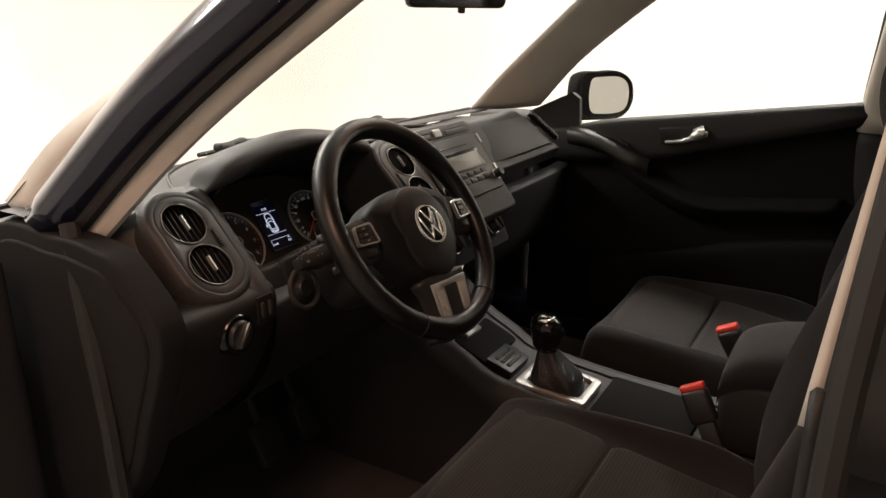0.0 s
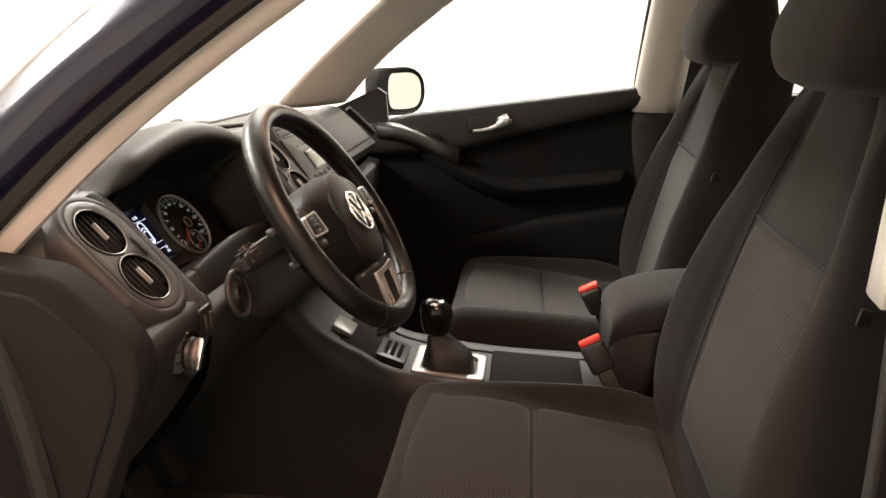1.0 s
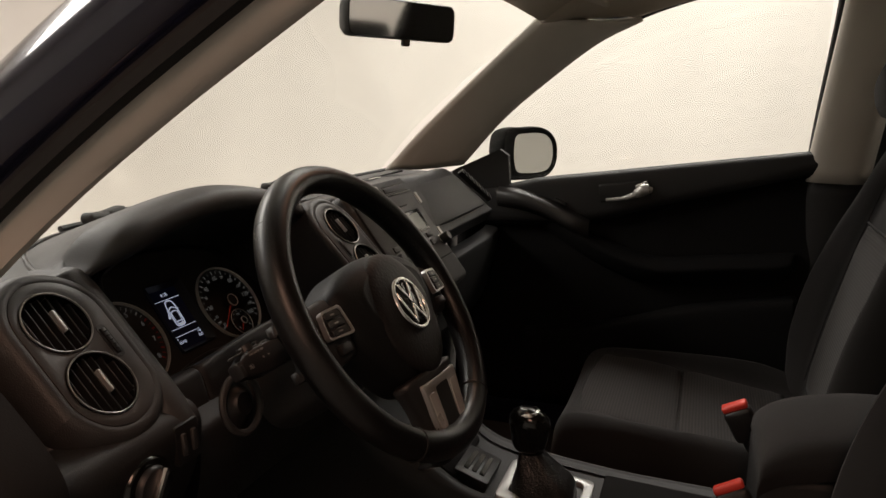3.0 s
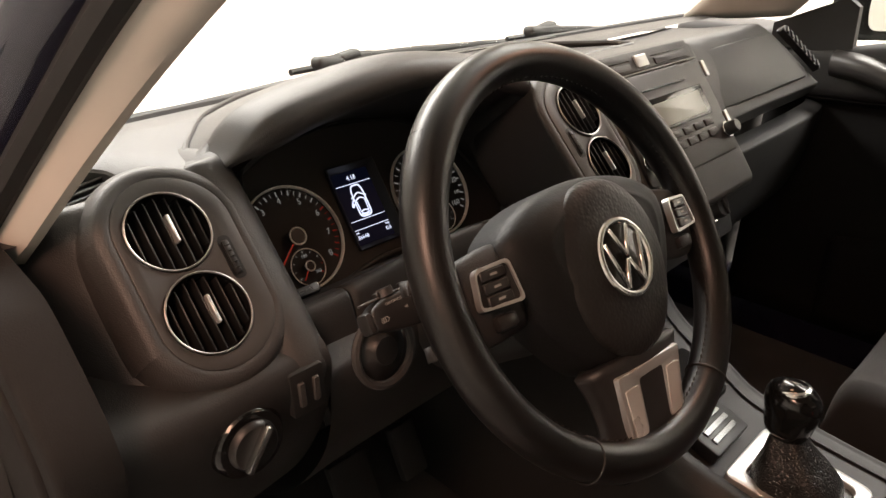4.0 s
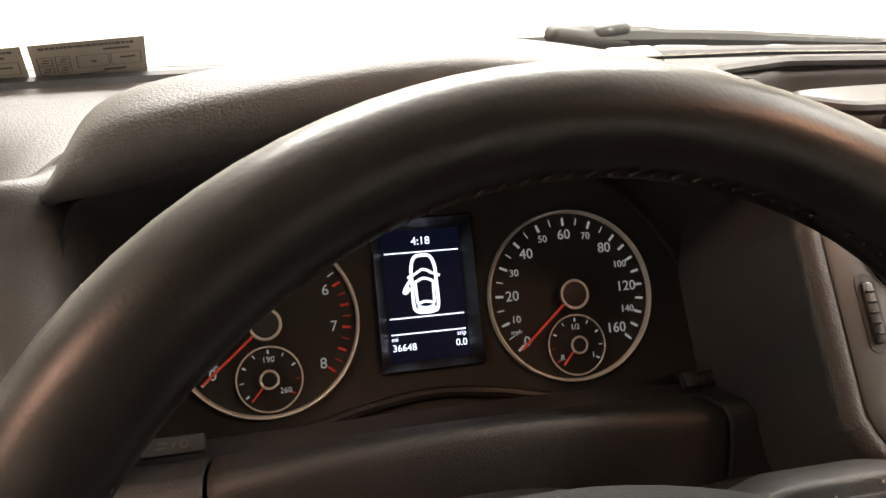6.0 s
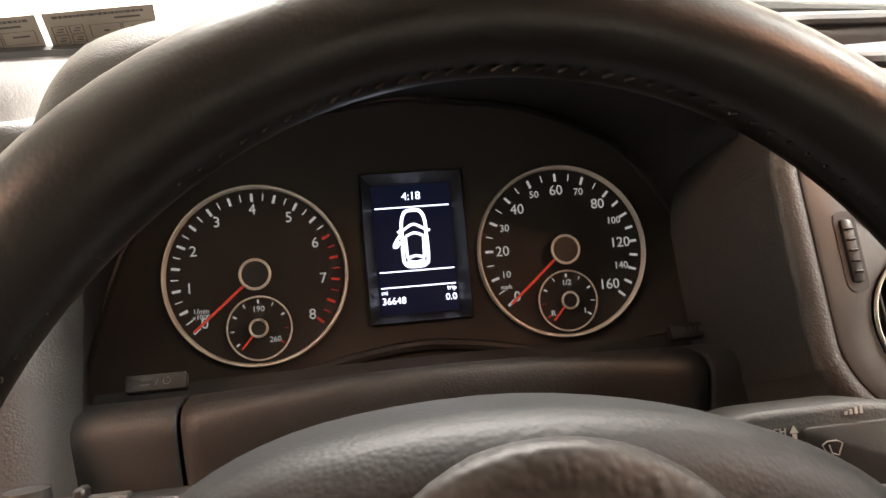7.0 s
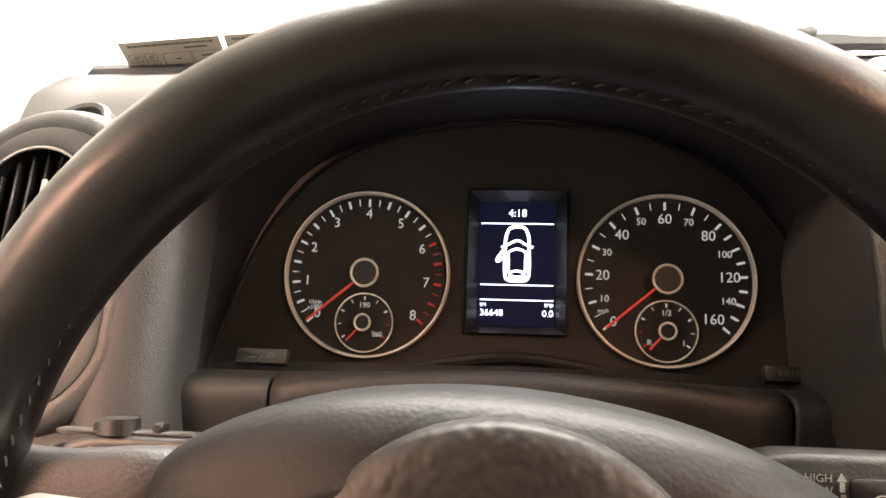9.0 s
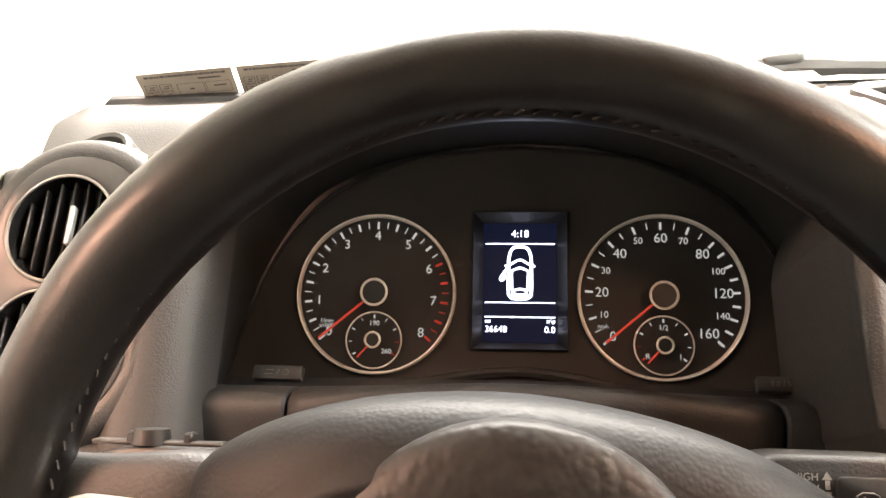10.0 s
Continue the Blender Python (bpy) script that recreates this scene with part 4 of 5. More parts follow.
    vent_ring = part("side_vent", lathe([(0.0225, -0.004), (0.0235, 0.003), (0.0260, 0.0045), (0.0285, 0.002), (0.0295, -0.012), (0.0295, -0.03)], 36, m), M_DASH, dash, "round side window outlet", at_world=True)
    for k in range(-2, 3):
        part("side_slat", rbox(2 * math.sqrt(0.0228 ** 2 - (k * 0.0078) ** 2), 0.0022, 0.008, 0.0006, 1, m @ pose(0, k * 0.0078, -0.003, 25, 0, 0)), M_SATIN, vent_ring)
    part("side_vent_throat", lathe([(0.0232, -0.008), (0.0, -0.012)], 30, m), M_SLAT, vent_ring)

    # right of the cluster, out to the far door
    rows = []
    for x, d in ((0.33, 0.05), (0.34, 0.012), (0.45, -0.004), (0.60, -0.002), (0.70, 0.006), (0.82, 0.004), (0.93, 0.0), (0.965, 0.0), (0.985, 0.006), (0.998, 0.02), (1.004, 0.06)):
        rows.append([(x - 1.25 * max(0.0, z - 0.955) * min(1.0, max(0.0, (x - 0.68) / 0.3)), y + d, z - d * 0.5) for y, z in face_profile()])
    part("passenger_face", skin(rows, 36, 60), M_DASH, dash, "dark grey grained passenger side of the dash", at_world=True)
    rows = []
    for x, d in ((0.170, 0.10), (0.172, 0.04), (0.177, 0.014), (0.188, 0.002), (0.22, -0.001), (0.262, 0.001), (0.276, 0.012), (0.283, 0.04), (0.286, 0.09)):
        rows.append([(x, y + d * (0.4 if y > 0.25 else 1), z - (d * 0.35 if y < 0.36 else d * 0.1)) for y, z in pod_profile()])
    part("right_pod", skin(rows, 60, 40), M_DASH, dash, "dark grey pod with round vents", at_world=True)
    vent_panel(dash, 0.218, 0.192, 1.012, -1, 0)
    # the door-side outlet: a dark strip of slats down the face's end
    em = lean(0.908, 0.219, 1.027, 35) @ pose(0, 0, 0, 0, 0, 46)
    part("outlet_strip", plate(rounded([(-0.012, -0.062), (0.004, -0.064), (0.016, 0.05), (0.0, 0.058)], 0.005), 0.012, 0.001, m=em @ pose(0, 0, 0.012)), M_BLACK, dash, "narrow black side window outlet", at_world=True)
    for k in range(8):
        part("outlet_slat", rbox(0.015, 0.006, 0.004, 0.0008, 1, em @ pose(-0.003 + 0.0015 * k, -0.052 + 0.0136 * k, 0.0125, 0, 0, 8)), M_DASH_DARK, dash, at_world=True)
    # airbag lid, slightly proud
    pm = lean(0.700, 0.224, 1.020, 34)
    part("airbag_lid", plate([(-0.12, -0.05), (0.21, -0.05), (0.135, 0.045), (-0.12, 0.045)], 0.012, 0.004, m=pm @ pose(0, 0, 0.010)), M_DASH, dash, "smooth airbag lid", at_world=True)

    # centre stack
    s = lean(0.408, 0.203, 1.030, 36)
    stack = part("middle_panel", plate(rounded([(-0.135, -0.16), (0.138, -0.16), (0.132, 0.070), (-0.135, 0.066)], 0.018), 0.07, 0.010, seg=4, m=s), M_DASH, dash, "dark grey plastic middle panel", at_world=True)

    def on(name, x0, y0, x1, y1, z, mat, r=0.003, d=0.006, label=""):
        return part(name, plate(rect(x0, y0, x1, y1, r), d, min(0.0015, d * 0.3), m=s @ pose(0, 0, z)), mat, stack, label)

    on("switch_strip", -0.125, 0.041, 0.112, 0.068, 0.0015, M_DASH, 0.004)
    for x0, x1 in ((-0.118, -0.045), (0.008, 0.102)):
        on("groove", x0, 0.0555, x1, 0.0575, 0.002, M_GLOSS, 0.0008)
        on("blank_switch", x0 + 0.004, 0.0435, x1 - 0.004, 0.0535, 0.0032, M_DASH, 0.002)
    on("warning_switch", -0.034, 0.0445, -0.005, 0.062, 0.004, M_SILVER, 0.003, 0.006, "small silver square switch")
    on("divider", -0.122, 0.0375, 0.116, 0.0395, 0.003, M_DARKCHROME, 0.0008)
    radio = on("radio", -0.122, -0.105, 0.118, 0.035, 0.004, M_SATIN, 0.006, 0.01, "satin grey car radio")
    on("radio_screen_frame", -0.062, -0.045, 0.092, 0.000, 0.0055, M_GLOSS, 0.003)
    on("radio_screen", -0.053, -0.041, 0.076, -0.008, 0.0068, M_LCD, 0.002, 0.003, "pale grey radio screen")
    for k in range(6):
        x = -0.08 + 0.03 * k
        on("radio_button", x - 0.012, -0.060, x + 0.012, -0.050, 0.0065, M_DASH, 0.002)
        on("radio_button", x - 0.012, -0.076, x + 0.012, -0.065, 0.0065, M_DASH, 0.002)
    on("disc_slot", -0.075, 0.0105, 0.06, 0.0135, 0.0055, M_GLOSS, 0.001)
    for x in (-0.108, 0.108):
        part("radio_knob", lathe([(0.0, 0.018), (0.008, 0.018), (0.0095, 0.016), (0.010, 0.0)], 28, s @ pose(x, -0.075, 0.004)), M_BLACK, stack)
        part("knob_ring", moved(torus(0.0105, 0.0012, 28, 6), s @ pose(x, -0.075, 0.006)), M_CHROME, stack)
    for yy in (0.019, -0.06):
        part("trim_chip", rbox(0.009, 0.024, 0.004, 0.001, 1, s @ pose(0.129, yy, 0.002)), M_SILVER, stack)
    climate = lean(0.40, 0.150, 0.862, 28)
    panel = part("climate_panel", plate(rounded([(-0.14, -0.05), (0.14, -0.05), (0.15, 0.05), (-0.15, 0.05)], 0.012), 0.05, 0.004, m=climate), M_DASH_DARK, dash, "black heater control panel", at_world=True)
    for x in (-0.09, 0.0, 0.09):
        part("heater_dial", lathe([(0.0, 0.022), (0.016, 0.022), (0.019, 0.019), (0.021, 0.0)], 32, climate @ pose(x, 0, 0)), M_BLACK, panel, "black heater dial")
        part("dial_rim", moved(torus(0.0225, 0.0018, 36, 8), climate @ pose(x, 0, 0.002)), M_CHROME, panel, "chrome dial rim")
        part("dial_grip", rbox(0.005, 0.034, 0.006, 0.001, 1, climate @ pose(x, 0, 0.023, 0, 0, 20)), M_SATIN, panel)
    for o in panel.children:
        o.matrix_parent_inverse = Matrix()
    # lower dash: driver's knees and glovebox
    rows = []
    for x, y0 in ((-0.392, 0.178), (-0.380, 0.160), (-0.35, 0.156), (-0.25, 0.156), (-0.19, 0.162)):
        rows.append([(x, y0 + 0.09, 0.938), (x, y0 + 0.03, 0.938), (x, y0 + 0.004, 0.928), (x, y0, 0.90), (x, y0 + 0.02, 0.84), (x, y0 + 0.07, 0.76), (x, y0 + 0.15, 0.68), (x, y0 + 0.25, 0.63)])
    part("knee_panel", skin(rows, 40, 24), M_DASH_DARK, dash, "black plastic lower dash panel", at_world=True)
    rows = []
    for x, y0 in ((-0.19, 0.165), (-0.10, 0.17), (0.10, 0.17), (0.20, 0.155), (0.24, 0.155)):
        rows.append([(x, y0 + 0.1, 0.915), (x, y0 + 0.02, 0.905), (x, y0, 0.88), (x, y0 + 0.02, 0.80), (x, y0 + 0.10, 0.70), (x, y0 + 0.22, 0.63)])
    part("column_panel", skin(rows, 30, 24), M_DASH_DARK, dash, "black plastic panel under the column", at_world=True)
    rows = []
    for x, y0 in ((0.52, 0.21), (0.54, 0.195), (0.75, 0.19), (1.0, 0.195), (1.09, 0.21), (1.12, 0.25)):
        rows.append([(x, y0 + 0.03, 0.905), (x, y0 + 0.002, 0.90), (x, y0 - 0.006, 0.885), (x, y0 + 0.01, 0.80), (x, y0 + 0.05, 0.70), (x, y0 + 0.16, 0.62)])
    part("glovebox", skin(rows, 30, 30), M_DASH_DARK, dash, "black plastic glovebox", at_world=True)
    part("glovebox_latch", rbox(0.06, 0.012, 0.018, 0.004, 2, pose(0.62, 0.178, 0.865)), M_SATIN, dash, at_world=True)
    # end cap beside the open door: a rim and a large smooth panel set into it
    flank = Matrix(((0, 0, -1, 0), (1, 0, 0, 0), (0, 1, 0, 0), (0, 0, 0, 1)))
    cap = [(0.33, 1.036), (0.250, 1.030), (0.214, 1.021), (0.177, 0.989), (0.153, 0.963), (0.141, 0.937), (0.145, 0.900), (0.180, 0.815), (0.23, 0.70), (0.31, 0.62), (0.48, 0.60), (0.50, 0.80), (0.48, 1.02)]
    part("end_cap", plate([(p.x, p.y) for p in spline([(y, z, 0) for y, z in cap], 80, True)], 0.04, 0.006, seg=3, m=Matrix.Translation((-0.411, 0, 0)) @ flank), M_CAP, dash, "black dash end cap", at_world=True)
    inner = [((y - 0.32) * 0.90 + 0.326, (z - 0.83) * 0.91 + 0.826) for y, z in cap]
    part("end_panel", plate([(p.x, p.y) for p in spline([(y, z, 0) for y, z in inner], 80, True)], 0.01, 0.004, seg=3, m=Matrix.Translation((-0.4155, 0, 0)) @ flank), M_CAP, dash, "smooth black side panel", at_world=True)
    # light switch
    m = lean(-0.275, 0.155, 0.886, 2)
    sw = part("light_switch", lathe([(0.0, 0.004), (0.027, 0.004), (0.030, 0.0), (0.032, -0.01)], 36, m), M_GLOSS, dash, "round black headlight switch", at_world=True)
    part("switch_knob", lathe([(0.0, 0.010), (0.018, 0.010), (0.020, 0.008), (0.021, 0.003)], 30, m), M_BLACK, sw)
    part("switch_grip", rbox(0.007, 0.040, 0.010, 0.003, 2, m @ pose(0, 0, 0.012, 0, 0, -35)), M_CHROME, sw, "chrome switch grip")
    part("dimmer_switch", plate(rect(-0.016, -0.02, 0.016, 0.02, 0.003), 0.006, 0.001, m=lean(-0.219, 0.158, 0.905, 4) @ pose(0, 0, 0.004)), M_BLACK, dash, at_world=True)
    for k in (-1, 1):
        part("roller", rbox(0.006, 0.022, 0.004, 0.001, 1, lean(-0.219, 0.158, 0.905, 4) @ pose(k * 0.007, 0, 0.005)), M_SATIN, dash, at_world=True)


dashboard()

# ---------- instrument cluster ----------
CL = lean(-0.0033, 0.331, 0.9448, 35.1) @ Matrix.Scale(1.02, 4)


def needle_bm(angle, length, start, width):
    a = radians(angle)
    m = pose(0, 0, 0, 0, 0, -angle)
    return moved(rbox(width, length - start, 0.0012, 0.0003, 1, pose(0, (length + start) / 2, 0)), m)


def dial(t, x, R, marks, numerals, zero, hub_r):
    d = part("dial_face", lathe([(0.0, 0.0), (R - 0.002, 0.0)], 72, pose(x, 0, 0.0006)), M_CLUSTER, t, "black dial face")
    part("dial_ring", moved(lathe([(R - 0.0018, 0.002), (R - 0.0010, 0.0045), (R - 0.0002, 0.0048), (R + 0.0005, 0.003), (R + 0.0006, -0.004), (R - 0.0018, -0.004)], 84, close=True), pose(x, 0, 0)), M_RING, t, "bright metal dial ring")
    for ang, long, is_red in marks:
        a = radians(ang)
        ln, wd = (0.0052, 0.0016) if long else (0.0045, 0.0007)
        r = R - 0.0048 - ln / 2
        part("scale_mark", rbox(wd, ln, 0.0003, 0, m=pose(x + r * math.sin(a), r * math.cos(a), 0.0012, 0, 0, -ang)), M_REDNUM if is_red else M_NUM, d)
    for body_text, ang, r, size in numerals:
        a = radians(ang)
        part("numeral", text_bm(body_text, size, pose(x + r * math.sin(a), r * math.cos(a), 0.0012)), M_NUM, d)
    part("needle", moved(needle_bm(zero, R - 0.006, 0.009, 0.0015), pose(x, 0, 0.006)), M_NEEDLE, d, "thin red needle")
    hub = part("needle_hub", lathe([(0.0, 0.009), (hub_r * 0.8, 0.009), (hub_r * 0.84, 0.0085), (hub_r * 0.84, 0.0)], 40, pose(x, 0, 0)), M_BLACK, d, "black needle hub")
    part("hub_ring", moved(torus(hub_r * 0.93, 0.0009, 48, 8), pose(x, 0, 0.0088)), M_RING, hub, "bright hub ring")


def small_dial(t, x, y, R, numerals, redside, zero):
    d = part("small_dial", lathe([(0.0, 0.0), (R, 0.0)], 48, pose(x, y, 0.0022)), M_CLUSTER, t, "small black dial")
    part("small_ring", moved(torus(R, 0.0006, 64, 6), pose(x, y, 0.003)), M_RING, d, "thin metal ring")
    for k in range(9):
        ang = -125 + 250 * k / 8
        a = radians(ang)
        r = R - 0.003
        bad = (k >= 7) if redside > 0 else (k <= 1)
        part("mark", rbox(0.0011 if k % 2 == 0 else 0.0006, 0.0024, 0.0003, 0, m=pose(x + r * math.sin(a), y + r * math.cos(a), 0.0029, 0, 0, -ang)), M_REDNUM if bad else M_NUM, d)
    for txt, nx, ny, s in numerals:
        part("numeral", text_bm(txt, s, pose(x + nx, y + ny, 0.0029)), M_NUM, d)
    part("needle", moved(needle_bm(zero, R - 0.003, 0.004, 0.0011), pose(x, y, 0.005)), M_NEEDLE, d)
    part("hub", lathe([(0.0, 0.0075), (0.0044, 0.0075), (0.0046, 0.007), (0.0046, 0.002)], 30, pose(x, y, 0)), M_BLACK, d)
    part("hub_ring", moved(torus(0.0051, 0.0008, 36, 8), pose(x, y, 0.0074)), M_RING, d)


def cluster():
    t = thing("instrument_cluster", CL, "black instrument cluster with two round dials and lit display", "instrument cluster")
    face = [(-0.209, -0.085), (0.209, -0.085), (0.187, -0.0145), (0.167, 0.033), (0.136, 0.070), (0.08, 0.096), (0.0, 0.105), (-0.08, 0.096), (-0.136, 0.070), (-0.167, 0.033), (-0.187, -0.0145)]
    screen_hole = rect(-0.0315, -0.0375, 0.0345, 0.058, 0.003)
    part("face_plate", plate(rounded(face, 0.02, 4), 0.012, 0, holes=[screen_hole]), M_CLUSTER, t, "matte black face plate")
    part("face_rim", tube([(x * 1.004, y * 1.004, 0.0012) for x, y in rounded(face, 0.02, 4)], 0.0016, 6, True), M_BLACK, t, "thin black edge round the face plate")
    # display
    dx = 0.0015
    rows = []
    for inset, z in ((0.0, 0.003), (0.001, 0.004), (0.0075, -0.006)):
        x0, x1, y0, y1 = -0.0315 + inset, 0.0345 - inset, -0.0375 + inset * 0.75, 0.058 - inset * 0.9
        rows.append([(x0, y0, z), (x1, y0, z), (x1, y1, z), (x0, y1, z)])
    part("display_bezel", grid(rows, ring=True), M_BLACK, t, "bevelled black display bezel", sharp=20)
    scr = part("display_screen", plate(rect(-0.0245, -0.0325, 0.0275, 0.0515, 0.001), 0.002, m=pose(0, 0, -0.006)), M_SCREEN, t, "dark blue lit display")

    def px(name, bm):
        part(name, bm, M_PIXEL, scr)

    z = -0.0056
    px("clock_digits", text_bm("4:18", 0.0072, pose(dx, 0.0435, z)))
    for y in (0.0366, -0.0046, -0.0146):
        px("display_line", rbox(0.048, 0.0008, 0.0003, 0, m=pose(dx, y, z)))
    px("odometer_digits", text_bm("36648", 0.0062, pose(-0.0225, -0.0232, z), "LEFT"))
    px("trip_digits", text_bm("0.0", 0.0062, pose(0.0258, -0.0232, z), "RIGHT"))
    px("unit_word", text_bm("mi", 0.0042, pose(-0.0225, -0.0176, z), "LEFT"))
    px("unit_word", text_bm("trip", 0.0042, pose(0.0258, -0.0172, z), "RIGHT"))
    # outline of a car seen from above, one door open
    def stroke(pts, w=0.0009, closed=False):
        return moved(tube([(a, b, 0) for a, b in pts], w, 6, closed, steps=len(pts) * 5), Matrix.Translation((0, 0, z)) @ Matrix.Diagonal((1, 1, 0.25, 1)))
    cx, cy = dx, 0.0160
    hull = [(-0.0062, -0.0170), (-0.0080, -0.012), (-0.0078, 0.004), (-0.0076, 0.011), (-0.0052, 0.0172), (0.0, 0.0184), (0.0052, 0.0172), (0.0076, 0.011), (0.0078, 0.004), (0.0080, -0.012), (0.0062, -0.0170), (0.0, -0.0180)]
    px("car_outline", stroke([(cx + a, cy + b) for a, b in hull], 0.0011, True))
    px("car_outline", stroke([(cx + a, cy + b) for a, b in [(-0.0066, 0.006), (0, 0.0092), (0.0066, 0.006)]]))
    px("car_outline", stroke([(cx + a, cy + b) for a, b in [(-0.0058, 0.0015), (0, 0.0036), (0.0058, 0.0015)]]))
    px("car_outline", stroke([(cx + a, cy + b) for a, b in [(-0.0058, 0.0015), (-0.0056, -0.006), (-0.0054, -0.0125)]]))
    px("car_outline", stroke([(cx + a, cy + b) for a, b in [(0.0058, 0.0015), (0.0056, -0.006), (0.0054, -0.0125)]]))
    px("car_outline", stroke([(cx + a, cy + b) for a, b in [(-0.0056, -0.0125), (0, -0.0112), (0.0056, -0.0125)]]))
    px("car_outline", stroke([(cx + a, cy + b) for a, b in [(-0.0056, -0.0145), (0, -0.0158), (0.0056, -0.0145)]], 0.0014))
    px("open_door_mark", stroke([(cx + a, cy + b) for a, b in [(-0.0082, 0.0035), (-0.0112, -0.0002), (-0.0134, -0.0042), (-0.0118, -0.0046), (-0.0095, -0.0018)]], 0.0011))
    px("mirror_mark", stroke([(cx + a, cy + b) for a, b in [(-0.0076, 0.006), (-0.0105, 0.0045)]], 0.0009))
    px("mirror_mark", stroke([(cx + a, cy + b) for a, b in [(0.0076, 0.006), (0.0105, 0.0045)]], 0.0009))

    # rev counter
    R = 0.0555
    marks = []
    for k in range(33):
        ang = -130 + 260 * k / 32
        marks.append((ang, k % 2 == 0, k >= 24))
    nums = [(str(n), -130 + 32.5 * n, 0.0405 if n not in (0, 8) else 0.042, 0.0092) for n in range(9)]
    dial(t, -0.098, R, marks, nums, -130, 0.0095)
    part("scale_words", text_bm("1/min", 0.0042, pose(-0.098 - 0.034, -0.0195, 0.0012)), M_NUM, t)
    part("scale_words", text_bm("x1000", 0.0042, pose(-0.098 - 0.034, -0.0230, 0.0012)), M_NUM, t)
    small_dial(t, -0.098, -0.0325, 0.0192, [("190", 0.0, 0.0115, 0.0050), ("260", 0.009, -0.0075, 0.0048)], 1, -138)
    # speedometer
    def at(v):
        return -130 + v * 130 / 60 if v <= 80 else 43.33 + (v - 80) * 86.67 / 80
    marks = []
    for k in range(17):
        v = k * 10 if k <= 16 else 160
        marks.append((at(v), True, False))
    for k in range(8):
        marks.append((at(k * 10 + 5), False, False))
    for v in (90, 110, 130, 150):
        marks.append((at(v), False, False))
    nums = []
    for v in (0, 20, 40, 60, 80, 120, 160):
        nums.append((str(v), at(v), {0: 0.0425, 160: 0.038}.get(v, 0.0395), 0.0092))
    for v in (10, 30, 50, 70, 100, 140):
        nums.append((str(v), at(v), 0.0405, 0.0064))
    dial(t, 0.096, R, marks, nums, -130, 0.0095)
    part("scale_words", text_bm("mph", 0.0042, pose(0.096 - 0.039, -0.0205, 0.0012)), M_NUM, t)
    small_dial(t, 0.096, -0.0325, 0.0192, [("1/2", 0.0, 0.0115, 0.0050), ("1", 0.0105, -0.0075, 0.0052), ("R", -0.0105, -0.0075, 0.0052)], -1, -138)
    # trim line under the dials
    part("lower_trim", tube([(-0.16, -0.062, 0.003), (-0.098, -0.0665, 0.006), (-0.04, -0.056, 0.004), (0.0, -0.052, 0.003), (0.04, -0.056, 0.004), (0.096, -0.0665, 0.006), (0.16, -0.062, 0.003)], 0.0035, 8, steps=50), M_BLACK, t, "gloss black trim under the dials")


cluster()


def shroud():
    """The deep hood round the cluster, from its face to the lip."""
    def ring(y, pts):
        return [(x, y + dy, z) for x, z, dy in pts]

    back = [CL @ Vector((x, y, 0.001)) for x, y in [(-0.209, -0.085), (-0.190, -0.0145), (-0.170, 0.033), (-0.139, 0.072), (-0.08, 0.098), (0.0, 0.107), (0.08, 0.098), (0.139, 0.072), (0.170, 0.033), (0.190, -0.0145), (0.209, -0.085)]]
    lip = [(-0.182, 0.178, 0.900), (-0.1815, 0.234, 0.966), (-0.186, 0.276, 1.044), (-0.158, 0.268, 1.068), (-0.10, 0.265, 1.083), (0.0, 0.263, 1.095), (0.10, 0.262, 1.083), (0.146, 0.258, 1.068), (0.168, 0.256, 1.060), (0.160, 0.205, 0.980), (0.160, 0.145, 0.90)]
    lip = [Vector(p) for p in lip]
    mid = [a.lerp(b, 0.5) for a, b in zip(back, lip)]
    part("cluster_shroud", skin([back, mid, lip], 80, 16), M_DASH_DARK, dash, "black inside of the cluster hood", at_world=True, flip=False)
    top = [Vector((-0.206, 0.304, 1.038)), Vector((-0.186, 0.284, 1.057))] + lip[3:9] + [lip[8] + Vector((0.014, 0.008, -0.006))]
    def back_y(x):
        return 0.325 + 0.19 * (1 - min(1.0, abs(x) / 0.20) ** 2)

    low = lambda p: 0.15 if p.x < -0.18 else 1.0
    rows = [top,
            [p + Vector((0, -0.006, 0.008)) * low(p) for p in top],
            [p + Vector((p.x * 0.02, -0.004 * low(p), 0.018 * low(p))) for p in top],
            [p + Vector((p.x * 0.025, 0.008, 0.0255 * low(p))) for p in top],
            [p + Vector((p.x * 0.03, 0.045, 0.0250 * low(p))) for p in top],
            [Vector((p.x * 1.04, 0.262 + (back_y(p.x) - 0.262) * 0.6, max(1.052 + (p.z + 0.015 * low(p) - 1.052) * 0.50 + 0.005, 1.052))) for p in top],
            [Vector((p.x * 1.05, back_y(p.x), 1.049)) for p in top],
            [Vector((p.x * 1.06, back_y(p.x) + 0.02, 1.035)) for p in top]]
    part("hood_piping", tube([rows[6][1] + Vector((-0.004, -0.01, -0.008))] + [p + Vector((0, 0.004, 0.003)) for p in rows[6][1:-1]], 0.0030, 8, steps=60), M_DASH, dash, "raised seam round the hood", at_world=True)
    solid(part("cluster_hood", skin(rows, 60, 30), M_DASH, dash, "dark grey arched cluster hood", at_world=True), 0.004, 0.0)


shroud()


